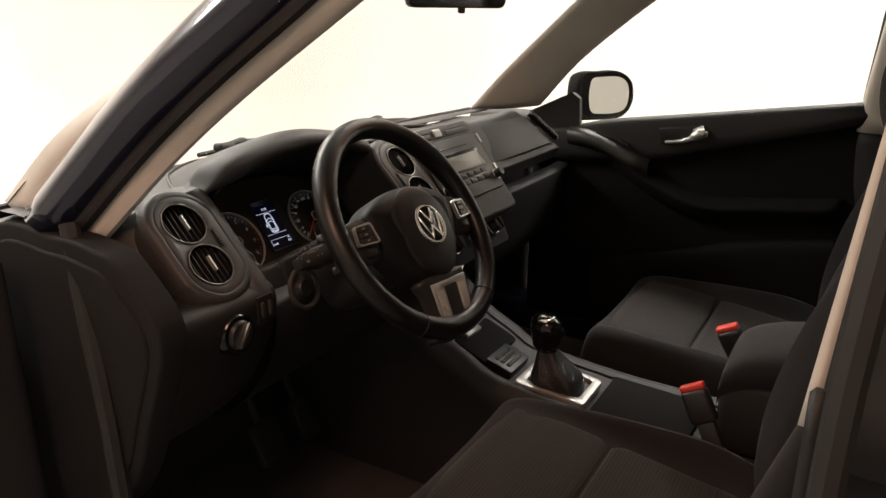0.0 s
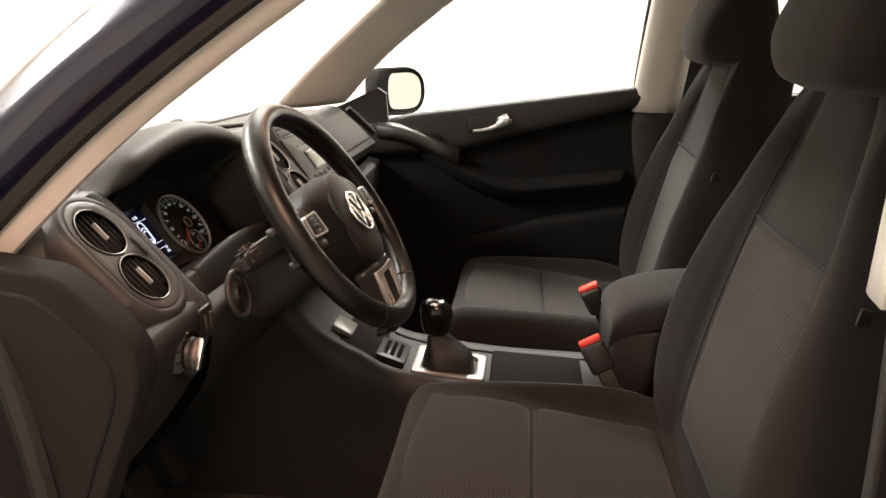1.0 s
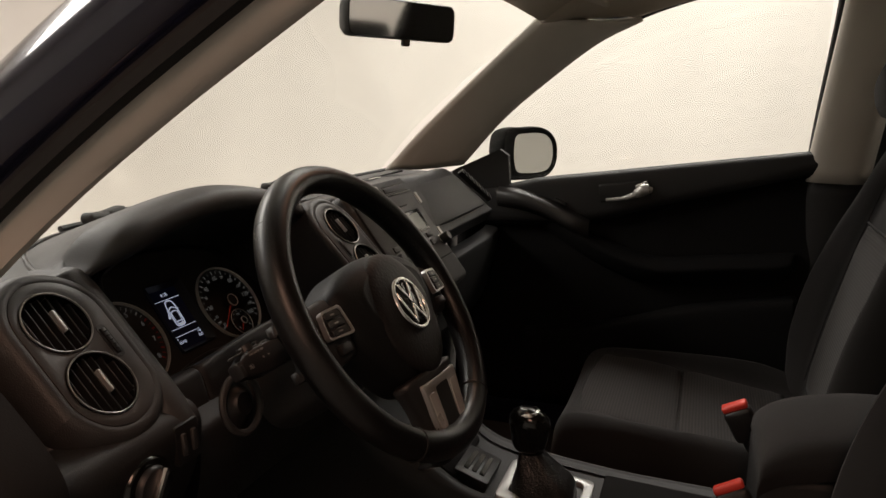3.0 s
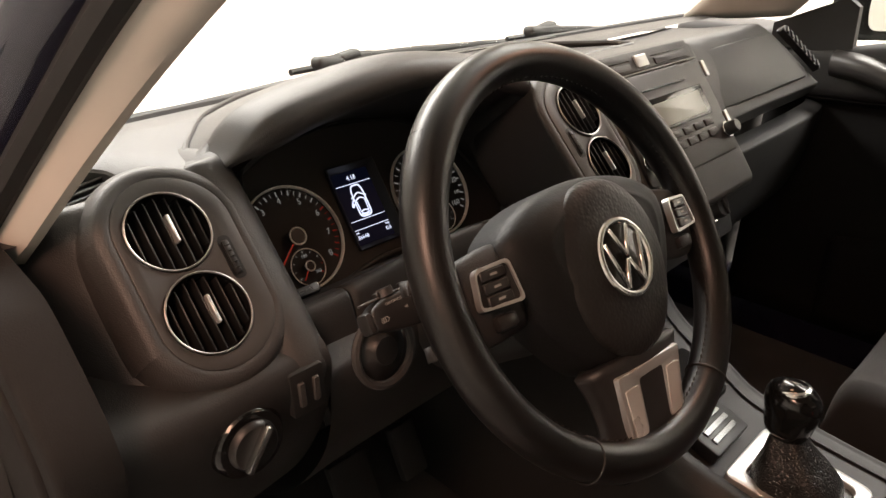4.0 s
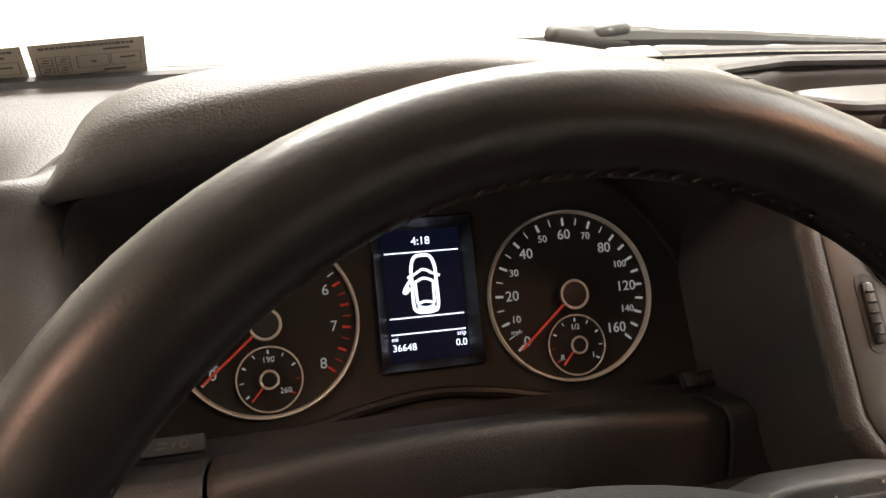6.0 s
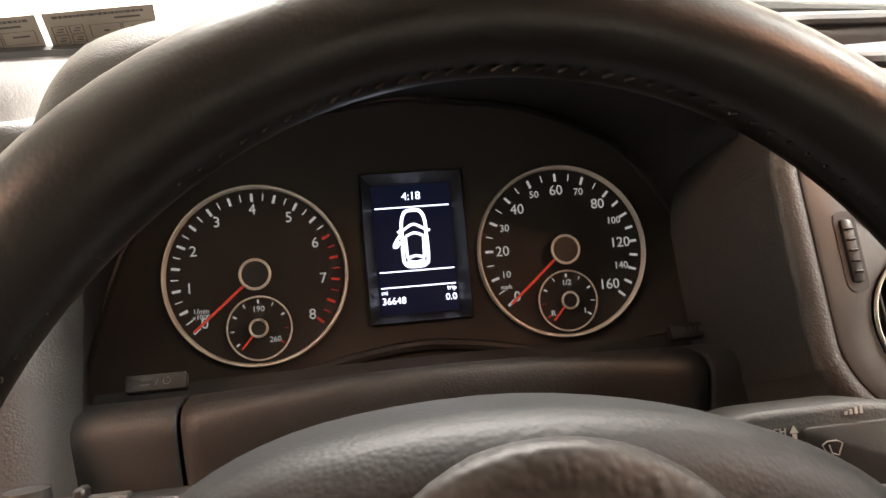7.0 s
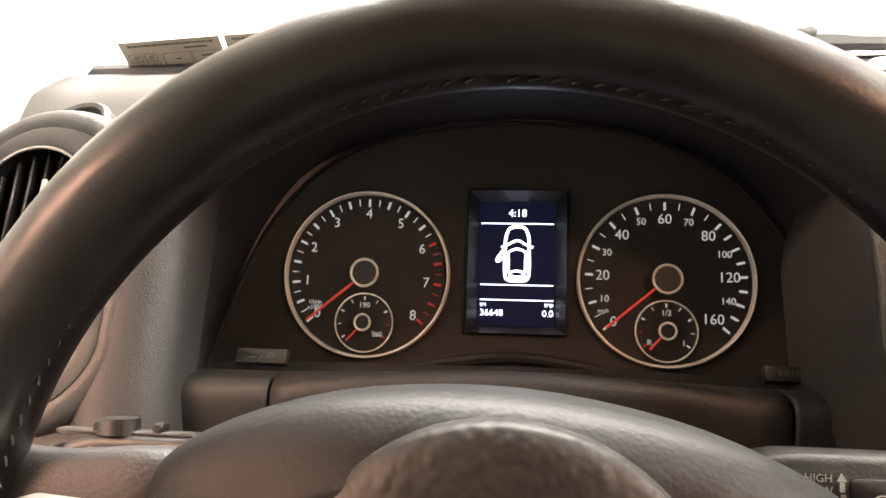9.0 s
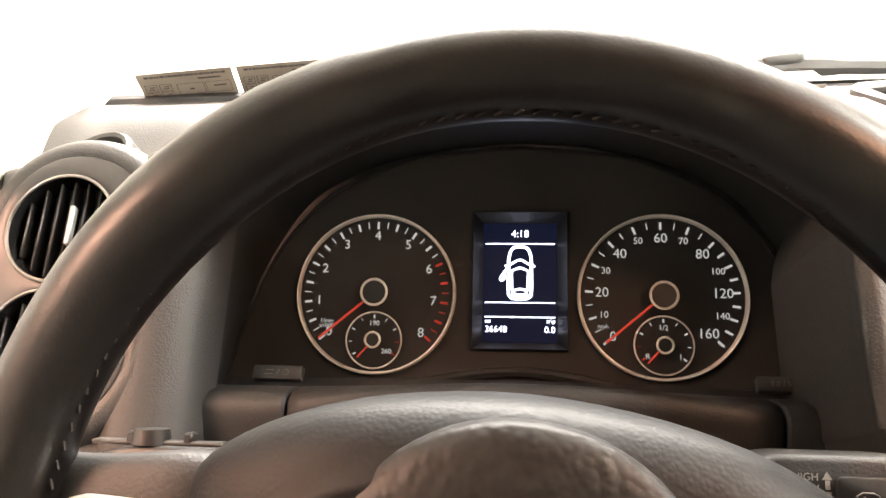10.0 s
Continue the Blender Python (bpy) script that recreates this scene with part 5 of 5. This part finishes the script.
def shelf():
    """The trim between the cluster and the steering column."""
    def strip(name, x0, x1, mat, arch):
        rows = []
        n = 14
        for k in range(n + 1):
            x = x0 + (x1 - x0) * k / n
            b = arch * (1 - (x / 0.13) ** 2) if abs(x) < 0.13 else 0
            rows.append([(x, 0.295, 0.875 + b * 0.2), (x, 0.240, 0.926 + b * 0.3), (x, 0.220, 0.938 + b * 0.5), (x, 0.212, 0.940 + b), (x, 0.205, 0.935 + b), (x, 0.197, 0.91 + b), (x, 0.192, 0.885)])
        solid(part(name, skin(rows, 24, n * 2), mat, dash, "", at_world=True), 0.004, 0)

    strip("shelf_trim", -0.131, 0.136, M_DASH_DARK, 0.012)
    strip("shelf_end", -0.20, -0.1335, M_DASH_DARK, 0)
    strip("shelf_end", 0.1385, 0.20, M_DASH_DARK, 0)
    for x, words in ((-0.151, "bars"), (0.151, "0.0 / SET")):
        m = lean(x, 0.248, 0.933, 55)
        b = part("cluster_button", plate(rect(-0.0155, -0.0045, 0.0155, 0.0045, 0.0012), 0.006, 0.0006, m=m @ pose(0, 0, 0.0015)), M_BLACK, dash, "small black cluster button", at_world=True)
        if words == "bars":
            part("button_print", join(rbox(0.005, 0.0006, 0.0003, 0, m=m @ pose(-0.005, 0.0012, 0.0017)), rbox(0.005, 0.0006, 0.0003, 0, m=m @ pose(-0.0055, -0.0012, 0.0017)), rbox(0.0006, 0.0036, 0.0003, 0, m=m @ pose(0.0005, 0, 0.0017, 0, 0, -25)), torus(0.0018, 0.0003, 20, 6, m=m @ pose(0.0055, 0, 0.0017))), M_DIMPRINT, b)
        else:
            part("button_print", text_bm(words, 0.0046, m @ pose(0, 0, 0.0017)), M_DIMPRINT, b)


shelf()

# ---------- steering wheel and column ----------
WH = lean(-0.0022, 0.0419, 0.9943, 34.0)
TURNED = WH @ pose(0, 0, 0, 0, 0, -4) @ Matrix.Scale(1.09, 4)


def steering_wheel():
    t = thing("steering_wheel", TURNED, "black leather steering wheel with chrome buttons and badge", "steering wheel")
    R, r = 0.1583, 0.0160
    # rim: a little thicker at the thumb grips
    rows = []
    for k in range(96):
        a = 2 * math.pi * k / 96
        grip = 0.0016 * (math.exp(-((a - 0.75) / 0.35) ** 2) + math.exp(-((a - (math.pi - 0.75)) / 0.35) ** 2))
        rr = r + grip
        rows.append([((R + rr * 0.96 * math.cos(b)) * math.cos(a), (R + rr * 0.96 * math.cos(b)) * math.sin(a), rr * math.sin(b)) for b in [2 * math.pi * j / 20 for j in range(20)]])
    rows.append(rows[0])
    bm = grid(rows, ring=True)
    bmesh.ops.remove_doubles(bm, verts=bm.verts, dist=1e-6)
    rim = part("rim", bm, M_LEATHER, t, "black leather rim, worn shiny")
    for deg in (42, 138, 238, 302):
        part("rim_seam", moved(torus(r + 0.0001, 0.0009, 40, 6, flat=1.0), pose(0, 0, 0, 0, 0, deg) @ pose(R, 0, 0, 90, 0, 0)), M_BLACK, rim, "leather joint")
    # stitching inside the rim
    st = []
    for k in range(150):
        a = 2 * math.pi * k / 150
        rad, zz = R - r * 0.93, 0.0045
        st.append(rbox(0.0046, 0.0007, 0.0010, 0, m=pose(rad * math.cos(a), rad * math.sin(a), zz, 0, 0, math.degrees(a) + 90 + 28)))
    tagged(part("stitching", join(*st), M_STITCH, rim, "grey stitching along the inner edge"), kind="stuff")

    # airbag cover
    out = [(-0.10, 0.018), (-0.09, 0.035), (-0.055, 0.0505), (0.0, 0.057), (0.055, 0.0505), (0.09, 0.035), (0.10, 0.018), (0.094, -0.012), (0.075, -0.045), (0.045, -0.08), (0.02, -0.092), (0.0, -0.094), (-0.02, -0.092), (-0.045, -0.08), (-0.075, -0.045), (-0.094, -0.012)]
    rows = []
    for s, z in ((1.0, -0.03), (1.0, -0.004), (0.985, 0.004), (0.94, 0.0105), (0.84, 0.0165), (0.72, 0.0205), (0.66, 0.0225), (0.6, 0.0225), (0.4, 0.0238), (0.2, 0.0245), (0.02, 0.0248)):
        rows.append([(x * s, y * s - 0.002 * (1 - s), z + 0.004 * (y / 0.09) * s) for x, y in out])
    part("airbag_cover", skin(rows, 80, 30, ring=True, caps=True), M_PADEDGE, t, "black smooth airbag cover")
    rows = []
    dome = [(0.061 * math.cos(a), 0.061 * math.sin(a) if a < math.pi else 0.078 * math.sin(a)) for a in [2 * math.pi * k / 24 for k in range(24)]]
    for s, z in ((1.0, 0.0150), (0.985, 0.0195), (0.95, 0.0220), (0.88, 0.0242), (0.75, 0.0262), (0.5, 0.0278), (0.25, 0.0283), (0.02, 0.0285)):
        rows.append([(x * s, y * s - 0.009, z + 0.0030 * (y / 0.09) * s) for x, y in dome])
    part("horn_pad", skin(rows, 72, 24, ring=True, caps=True), M_PAD, t, "black pebbled horn pad, slightly domed")
    badge = part("badge", lathe([(0.0, 0.0035), (0.024, 0.003), (0.0275, 0.0015), (0.029, 0.0)], 40, pose(0, -0.0128, 0.0275)), M_GLOSS, t, "round dark badge")
    part("badge_ring", moved(torus(0.0285, 0.0026, 56, 8, flat=0.8), pose(0, -0.0128, 0.0298)), M_CHROME, badge, "chrome badge ring")
    strokes = (((-0.0105, 0.0225), (0.0, 0.0015)), ((0.0105, 0.0225), (0.0, 0.0015)), ((-0.0215, 0.0135), (-0.0105, -0.0215)), ((-0.0105, -0.0215), (-0.001, -0.0025)), ((0.0105, -0.0215), (0.001, -0.0025)), ((0.0215, 0.0135), (0.0105, -0.0215)))
    for (ax, ay), (bx, by) in strokes:
        part("badge_bar", rbox(0.0036, math.hypot(bx - ax, by - ay) + 0.002, 0.0024, 0.0008, 1, pose((ax + bx) / 2, (ay + by) / 2 - 0.0128, 0.0312, 0, 0, math.degrees(math.atan2(by - ay, bx - ax)) - 90)), M_CHROME, badge, "chrome bar")
    # spokes to both sides
    for s in (-1, 1):
        rows = []
        for x, yt, yb, z in ((0.088, 0.03, -0.032, -0.002), (0.105, 0.03, -0.034, 0.002), (0.13, 0.026, -0.036, 0.0), (0.15, 0.024, -0.032, -0.006), (0.166, 0.026, -0.03, -0.012)):
            rows.append([(s * x, yt, z - 0.012), (s * x, yt - 0.003, z), (s * x, (yt + yb) / 2, z + 0.005), (s * x, yb + 0.003, z), (s * x, yb, z - 0.012)])
        solid(part("side_spoke", skin(rows, 16, 14), M_DASH_DARK, t, "black plastic spoke"), 0.01)
        outline = rounded([(s * 0.102, 0.0175), (s * 0.133, 0.0165), (s * 0.138, -0.011), (s * 0.099, -0.0135)], 0.005)
        if s > 0:
            outline = outline[::-1]
        inner = [(0.91 * (x - s * 0.12) + s * 0.12, 0.84 * (y - 0.002) + 0.002) for x, y in outline]
        bt = part("button_surround", plate(outline, 0.006, 0, holes=[inner], m=pose(s * 0.119, 0, 0.0135, 0, s * 6, 0) @ pose(-s * 0.119, 0, 0)), M_SILVER, t, "silver button frame")
        part("button_plate", plate(inner, 0.006, 0, m=pose(s * 0.119, 0, 0.0118, 0, s * 6, 0) @ pose(-s * 0.119, 0, 0)), M_BLACK, bt, "black button pad")
        for yy in (0.0105, 0.002, -0.0065):
            part("button", rbox(0.022, 0.0078, 0.003, 0.001, 1, pose(s * 0.119, yy, 0.0125, 0, s * 6, 0)), M_BLACK, bt)
            part("button_mark", rbox(0.006, 0.0016, 0.0004, 0, m=pose(s * 0.119, yy, 0.0141, 0, s * 6, 0)), M_GREYPRINT, bt)
        part("small_button", rbox(0.020, 0.011, 0.008, 0.003, 2, pose(s * 0.116, -0.0225, 0.006)), M_BLACK, t)
    # lower spoke with its two silver plates
    rows = []
    for y, w, z in ((-0.08, 0.05, 0.003), (-0.10, 0.042, 0.0), (-0.13, 0.036, -0.006), (-0.158, 0.04, -0.012), (-0.168, 0.046, -0.018)):
        rows.append([(-w, y, z - 0.012), (-w + 0.004, y, z), (0, y, z + 0.004), (w - 0.004, y, z), (w, y, z - 0.012)])
    solid(part("lower_spoke", skin(rows, 16, 14), M_BLACK, t, "black lower spoke"), 0.01)
    fork = rounded([(-0.042, -0.095), (0.042, -0.095), (0.036, -0.150), (0.013, -0.150), (0.016, -0.104), (-0.016, -0.104), (-0.013, -0.150), (-0.036, -0.150)], 0.003)
    part("spoke_trim", plate(fork[::-1], 0.008, 0.0015, m=pose(0, 0, 0.0370, 12.7, 0, 0)), M_SILVER, t, "silver forked spoke trim")
    for s in (-1, 1):
        o = rounded([(s * 0.0195, -0.107), (s * 0.0365, -0.107), (s * 0.0315, -0.146), (s * 0.0175, -0.146)], 0.002)
        part("trim_inset", plate(o if s < 0 else o[::-1], 0.003, 0, m=pose(0, 0, 0.0378, 12.7, 0, 0)), M_TRIM, t, "polished inset")


steering_wheel()


def column():
    t = thing("steering_column", WH, "black plastic steering column cover with stalks", "steering column")
    rows = []
    for z, w, h in ((-0.012, 0.055, 0.04), (-0.03, 0.07, 0.046), (-0.05, 0.075, 0.048), (-0.12, 0.08, 0.05), (-0.17, 0.078, 0.05)):
        rows.append([(w * math.copysign(abs(math.cos(a)) ** 0.75, math.cos(a)), h * math.copysign(abs(math.sin(a)) ** 0.75, math.sin(a)) - 0.022, z) for a in [2 * math.pi * k / 20 for k in range(20)]])
    part("column_cover", skin(rows, 60, 20, ring=True, caps=True), M_DASH_DARK, t, "black column cover")
    # wiper stalk: a flat paddle with a dark switch panel and its writing
    F = -0.066
    out = rounded([(0.060, -0.004), (0.100, -0.008), (0.200, -0.004), (0.206, 0.030), (0.150, 0.040), (0.100, 0.040), (0.062, 0.028)], 0.008)
    st = part("wiper_stalk", plate(out, 0.022, 0.003, seg=3, m=pose(0, 0, F)), M_DASH_DARK, t, "black wiper stalk with white writing")
    part("switch_panel", plate(rect(0.1225, 0.004, 0.196, 0.0325, 0.003), 0.004, 0.001, m=pose(0, 0, F + 0.002)), M_BLACK, st, "black rocker switch")
    z = F + 0.0004
    for k, word in enumerate(("HIGH", "LOW", "", "OFF", "1x")):
        if word:
            part("stalk_print", text_bm(word, 0.0040, pose(0.1165 - (0.0 if k < 4 else -0.001), 0.0318 - 0.0043 * k, z), "RIGHT"), M_GREYPRINT, st)
    for k in range(4):
        part("stalk_mark", rbox(0.0011, 0.0010 + 0.0006 * k, 0.0004, 0, m=pose(0.1105 + 0.0018 * k, 0.0222 + 0.0003 * k, z)), M_GREYPRINT, st)
        part("stalk_mark", rbox(0.0012, 0.0012 + 0.0006 * k, 0.0004, 0, m=pose(0.142 + 0.0022 * k, 0.0362 + 0.0003 * k, z)), M_GREYPRINT, st)
    arrow = join(rbox(0.0017, 0.0034, 0.0004, 0, m=pose(0.1197, 0.0290, z)), rbox(0.0017, 0.0034, 0.0004, 0, m=pose(0.1200, 0.0248, z)), rbox(0.0017, 0.0034, 0.0004, 0, m=pose(0.1203, 0.0206, z)),
                 plate([(0.1178, 0.0310), (0.1214, 0.0310), (0.1196, 0.0340)], 0.0003, m=pose(0, 0, z + 0.0002)))
    part("stalk_arrow", arrow, M_GREYPRINT, st)
    for x, y in ((0.1335, 0.0235), (0.1600, 0.0140)):
        fan = [(x - 0.0042, y + 0.0022), (x - 0.002, y + 0.0034), (x + 0.002, y + 0.0034), (x + 0.0042, y + 0.0022), (x + 0.0022, y - 0.0022), (x, y - 0.0014), (x - 0.0022, y - 0.0022)]
        part("wiper_mark", join(tube([(p, q, F + 0.0024) for p, q in fan], 0.0003, 6, True), tube([(x, y - 0.0034, F + 0.0024), (x - 0.0014, y + 0.002, F + 0.0024)], 0.0003, 6)), M_GREYPRINT, st)
    # indicator stalk with the cruise slider along its top
    out = rounded([(-0.060, 0.004), (-0.062, 0.026), (-0.100, 0.0345), (-0.168, 0.0345), (-0.184, 0.029), (-0.186, 0.012), (-0.150, 0.004)], 0.007)
    ls = part("indicator_stalk", plate(out[::-1], 0.016, 0.003, seg=3, m=pose(0, 0, F)), M_BLACK, t, "black indicator stalk with cruise slider")
    part("slider_rail", rbox(0.060, 0.0022, 0.008, 0.0008, 1, pose(-0.156, 0.0352, F - 0.008)), M_SATIN, ls)
    part("slider_knob", moved(lathe([(0.0, 0.007), (0.0075, 0.0065), (0.0085, 0.0)], 24), pose(-0.160, 0.0345, F - 0.008, -90, 0, 0)), M_BLACK, ls, "small black slider")
    for x in (-0.168, -0.142):
        part("slider_end", rbox(0.004, 0.005, 0.008, 0.001, 1, pose(x, 0.0375, F - 0.008)), M_BLACK, ls)
    part("stalk_print", text_bm("ON CANCEL  OFF", 0.0031, pose(-0.1565, 0.0290, z)), M_GREYPRINT, ls)
    lamp = [(-0.1740, 0.0205), (-0.1740, 0.0165), (-0.1722, 0.0165), (-0.1702, 0.0185), (-0.1722, 0.0205)]
    part("lamp_mark", join(tube([(p, q, z) for p, q in lamp], 0.0003, 6, True), *[rbox(0.0026, 0.0005, 0.0003, 0, m=pose(-0.1765, 0.0168 + 0.0011 * k, z)) for k in range(4)]), M_GREYPRINT, ls)
    for x, d in ((-0.150, -1), (-0.143, 1)):
        part("arrow_mark", plate([(x, 0.0222), (x, 0.0198), (x + d * 0.0032, 0.0210)][::d], 0.0003, m=pose(0, 0, z + 0.0002)), M_GREYPRINT, ls)
    part("stalk_tip", rbox(0.008, 0.018, 0.017, 0.004, 2, pose(-0.186, 0.0205, F - 0.008)), M_BLACK, ls, "ribbed stalk tip")
    part("ignition_ring", moved(torus(0.030, 0.004, 40, 8), lean(-0.150, 0.140, 0.918, 15)), M_DASH, t, "round ignition surround", at_world=True)
    part("ignition_barrel", lathe([(0.0, 0.004), (0.012, 0.004), (0.014, 0.0), (0.027, -0.006)], 30, lean(-0.150, 0.140, 0.918, 15)), M_BLACK, t, "black ignition barrel", at_world=True)


column()

# ---------- overhead ----------
def overhead():
    t = thing("overhead_console", pose(0.40, -0.06, 1.444), "tan overhead console with reading lamps and sunroof switch", "overhead console")
    out = [tuple(p.xy) for p in spline([(-0.23, 0.02, 0), (-0.15, 0.08, 0), (0.0, 0.09, 0), (0.15, 0.08, 0), (0.23, 0.02, 0), (0.20, -0.12, 0), (0.0, -0.17, 0), (-0.20, -0.12, 0)], 40, True)]
    part("console_shell", plate(out[::-1], 0.05, 0.010, seg=4, m=pose(0, 0, 0.0, 180 + 4, 0, 0) @ pose(0, 0, 0.012)), M_LINER, t, "tan moulded shell")
    for x, mat, words in ((-0.045, M_LAMPON, "glowing warm lamp lens"), (0.075, M_LAMP, "pale lamp lens")):
        part("reading_lamp", rbox(0.095, 0.05, 0.010, 0.003, 2, pose(x, 0.055, -0.012, -4)), mat, t, words)
    part("switch_panel", rbox(0.09, 0.06, 0.01, 0.003, 2, pose(0.02, 0.0, -0.012, -4)), M_SATIN, t)
    part("pale_label", rbox(0.085, 0.04, 0.004, 0.001, 1, pose(0.165, -0.045, -0.0165, -4, 0, -8)), M_LAMP, t, "pale paper label")
    part("sunroof_dial", lathe([(0, 0.008), (0.018, 0.008), (0.02, 0)], 24, pose(0.08, -0.05, -0.012, 180)), M_BLACK, t)


overhead()


def sun_visor(x, label):
    t = thing("sun_visor", pose(x, -0.02, 1.447, 12), label, "sun visor", "sun visors")
    part("visor_pad", rbox(0.34, 0.14, 0.016, 0.007, 3), M_LINER, t, "tan cloth visor")
    part("visor_hinge", tube([(-0.17, 0.06, 0.0), (-0.20, 0.06, 0.004), (-0.21, 0.06, 0.02)], 0.006, 8, steps=8), M_LINER, t)


sun_visor(0.76, "tan folded sun visor above the passenger seat")
sun_visor(-0.04, "tan folded sun visor above the wheel")


def grab_handle():
    t = thing("grab_handle", pose(0.91, -0.335, 1.492), "tan plastic grab handle above the door", "grab handle")
    part("grip", tube([(0, 0.11, 0.015), (-0.02, 0.09, -0.008), (-0.03, 0.0, -0.014), (-0.02, -0.09, -0.008), (0, -0.11, 0.015)], 0.010, 12, steps=30), M_LINER, t)
    for y in (0.11, -0.11):
        part("mount", rbox(0.03, 0.03, 0.02, 0.006, 2, pose(0.0, y, 0.016)), M_LINER, t)


grab_handle()


def inside_mirror():
    m = look((0.358, 0.163, 1.354), (-0.03, -0.69, 1.285)) @ pose(0, 0, 0, 0, 180, 0)
    t = thing("inside_mirror", m, "black framed rear-view mirror on the windscreen", "rear-view mirror")
    out = rect(-0.115, -0.03, 0.115, 0.03, 0.015, 6)
    rows = [[(x * s, y * s2, z) for x, y in out] for s, s2, z in ((0.985, 0.94, 0.004), (1.0, 1.0, 0.0), (1.0, 1.0, -0.012), (0.9, 0.8, -0.03))]
    part("housing", grid(rows, ring=True, caps=False), M_BLACK, t, "black mirror housing")
    part("housing_back", plate([(x * 0.9, y * 0.8) for x, y in out], 0.003, m=pose(0, 0, -0.028)), M_BLACK, t)
    part("mirror_glass", plate([(x * 0.965, y * 0.9) for x, y in out], 0.003, m=pose(0, 0, 0.003)), M_MIRROR, t, "silver mirror glass")
    part("stem", tube([(0, 0.005, -0.025), (0.0, 0.05, -0.05), (0.0, 0.085, -0.06)], 0.012, 12, steps=12), M_BLACK, t)
    part("dip_lever", rbox(0.014, 0.012, 0.01, 0.003, 2, pose(0.01, -0.034, -0.004)), M_BLACK, t)


inside_mirror()


def wiper(x0, y0, x1, y1, z):
    t = thing("wiper", pose(x0, y0, z), "black wiper arm lying at the windscreen's foot", "wiper", "wipers")
    part("arm", tube([(0, 0, 0.0), ((x1 - x0) * 0.4, (y1 - y0) * 0.4, -0.006), (x1 - x0, y1 - y0, -0.02)], [0.012, 0.009, 0.006], 8, steps=14), M_RUBBER, t)
    part("pivot", join(rbox(0.10, 0.028, 0.020, 0.009, 4, pose(0.022, 0.002, -0.002, 0, 7, 6)), rbox(0.045, 0.026, 0.014, 0.0065, 4, pose(0.045, 0.004, 0.006, 0, -6, 6))), M_RUBBER, t)
    part("blade", tube([(-0.05, 0.03, -0.012), ((x1 - x0) * 0.5, (y1 - y0) * 0.5 + 0.03, -0.012), (x1 - x0 + 0.1, y1 - y0 + 0.02, -0.03)], 0.006, 6, steps=14), M_RUBBER, t)


wiper(0.225, 0.693, 0.64, 0.72, 1.028)
wiper(0.72, 0.66, 1.0, 0.62, 1.028)


def sticker():
    def at(x, f):
        x0 = x
        a = Vector((x0, screen_y(x0) + 0.045, 1.02))
        s = (x0 - CX) / 1.04
        b = Vector(screen_top(CX + s * 0.86))
        return a.lerp(b, f) + Vector((0, 0.02, 0.02)) * math.sin(f * math.pi) + Vector((0, -0.006, -0.004))

    for x0, x1, f0, f1 in ((-0.348, -0.270, 0.042, 0.128), (-0.266, -0.190, 0.042, 0.128)):
        t = thing("windscreen_sticker", Matrix.Translation(at((x0 + x1) / 2, 0.09)), "grey paper inspection sticker on the windscreen", "sticker", "windscreen stickers")
        part("paper", grid([[at(x0 + (x1 - x0) * i / 4, f) for i in range(5)] for f in (f0, (f0 + f1) / 2, f1)]), M_PAPER, t, at_world=True)
        bars = []
        rng = random.Random(int(x0 * 1000))

        def bar(u0, u1, v, tall):
            p, q = at(x0 + (x1 - x0) * u0, f0 + (f1 - f0) * v), at(x0 + (x1 - x0) * u1, f0 + (f1 - f0) * v)
            o, h = Vector((0, -0.0006, -0.0004)), Vector((0, -0.5 * tall, 0.5 * tall))
            bars.append(grid([[p + o - h, q + o - h], [p + o + h, q + o + h]]))

        def box(u0, u1, v0, v1):
            bar(u0, u1, v0, 0.0004)
            bar(u0, u1, v1, 0.0004)
            for u in (u0, u1):
                p, q = at(x0 + (x1 - x0) * u, f0 + (f1 - f0) * v0), at(x0 + (x1 - x0) * u, f0 + (f1 - f0) * v1)
                o, w = Vector((0, -0.0006, -0.0004)), Vector((0.0003, 0, 0))
                bars.append(grid([[p + o - w, p + o + w], [q + o - w, q + o + w]]))

        # a heading, boxes with crosses, boxed figures and a signature, all as plain strokes
        x = 0.08
        while x < 0.9:
            w = rng.uniform(0.015, 0.05)
            bar(x, min(0.93, x + w), 0.90, 0.0022)
            x += w + 0.008
        bar(0.62, 0.86, 0.78, 0.0018)
        for u in (0.05, 0.20):
            for v in (0.28, 0.50):
                box(u, u + 0.12, v, v + 0.19)
                bar(u + 0.03, u + 0.09, v + 0.06, 0.0010)
                bar(u + 0.045, u + 0.10, v + 0.12, 0.0010)
        box(0.38, 0.66, 0.36, 0.66)
        box(0.68, 0.95, 0.36, 0.66)
        bar(0.50, 0.55, 0.5, 0.0018)
        bar(0.76, 0.90, 0.54, 0.0016)
        bar(0.38, 0.62, 0.20, 0.0008)
        bar(0.60, 0.80, 0.26, 0.0020)
        bar(0.06, 0.32, 0.18, 0.0010)
        bar(0.06, 0.40, 0.08, 0.0006)
        tagged(part("print", join(*bars), M_INK, t, "rows of dark print", at_world=True, flip=False), kind="stuff")


sticker()


def pedals():
    for x, w in ((0.02, 0.07), (0.13, 0.05)):
        t = thing("pedal", pose(x, 0.42, 0.47), "black rubber covered foot pedal", "pedal", "pedals")
        part("pad", rbox(w, 0.02, 0.09, 0.006, 2, pose(0, 0, 0, -25)), M_RUBBER, t)
        part("arm", tube([(0, 0.01, 0), (0, 0.06, 0.12), (0, 0.1, 0.2)], 0.008, 8), M_BLACK, t)


pedals()
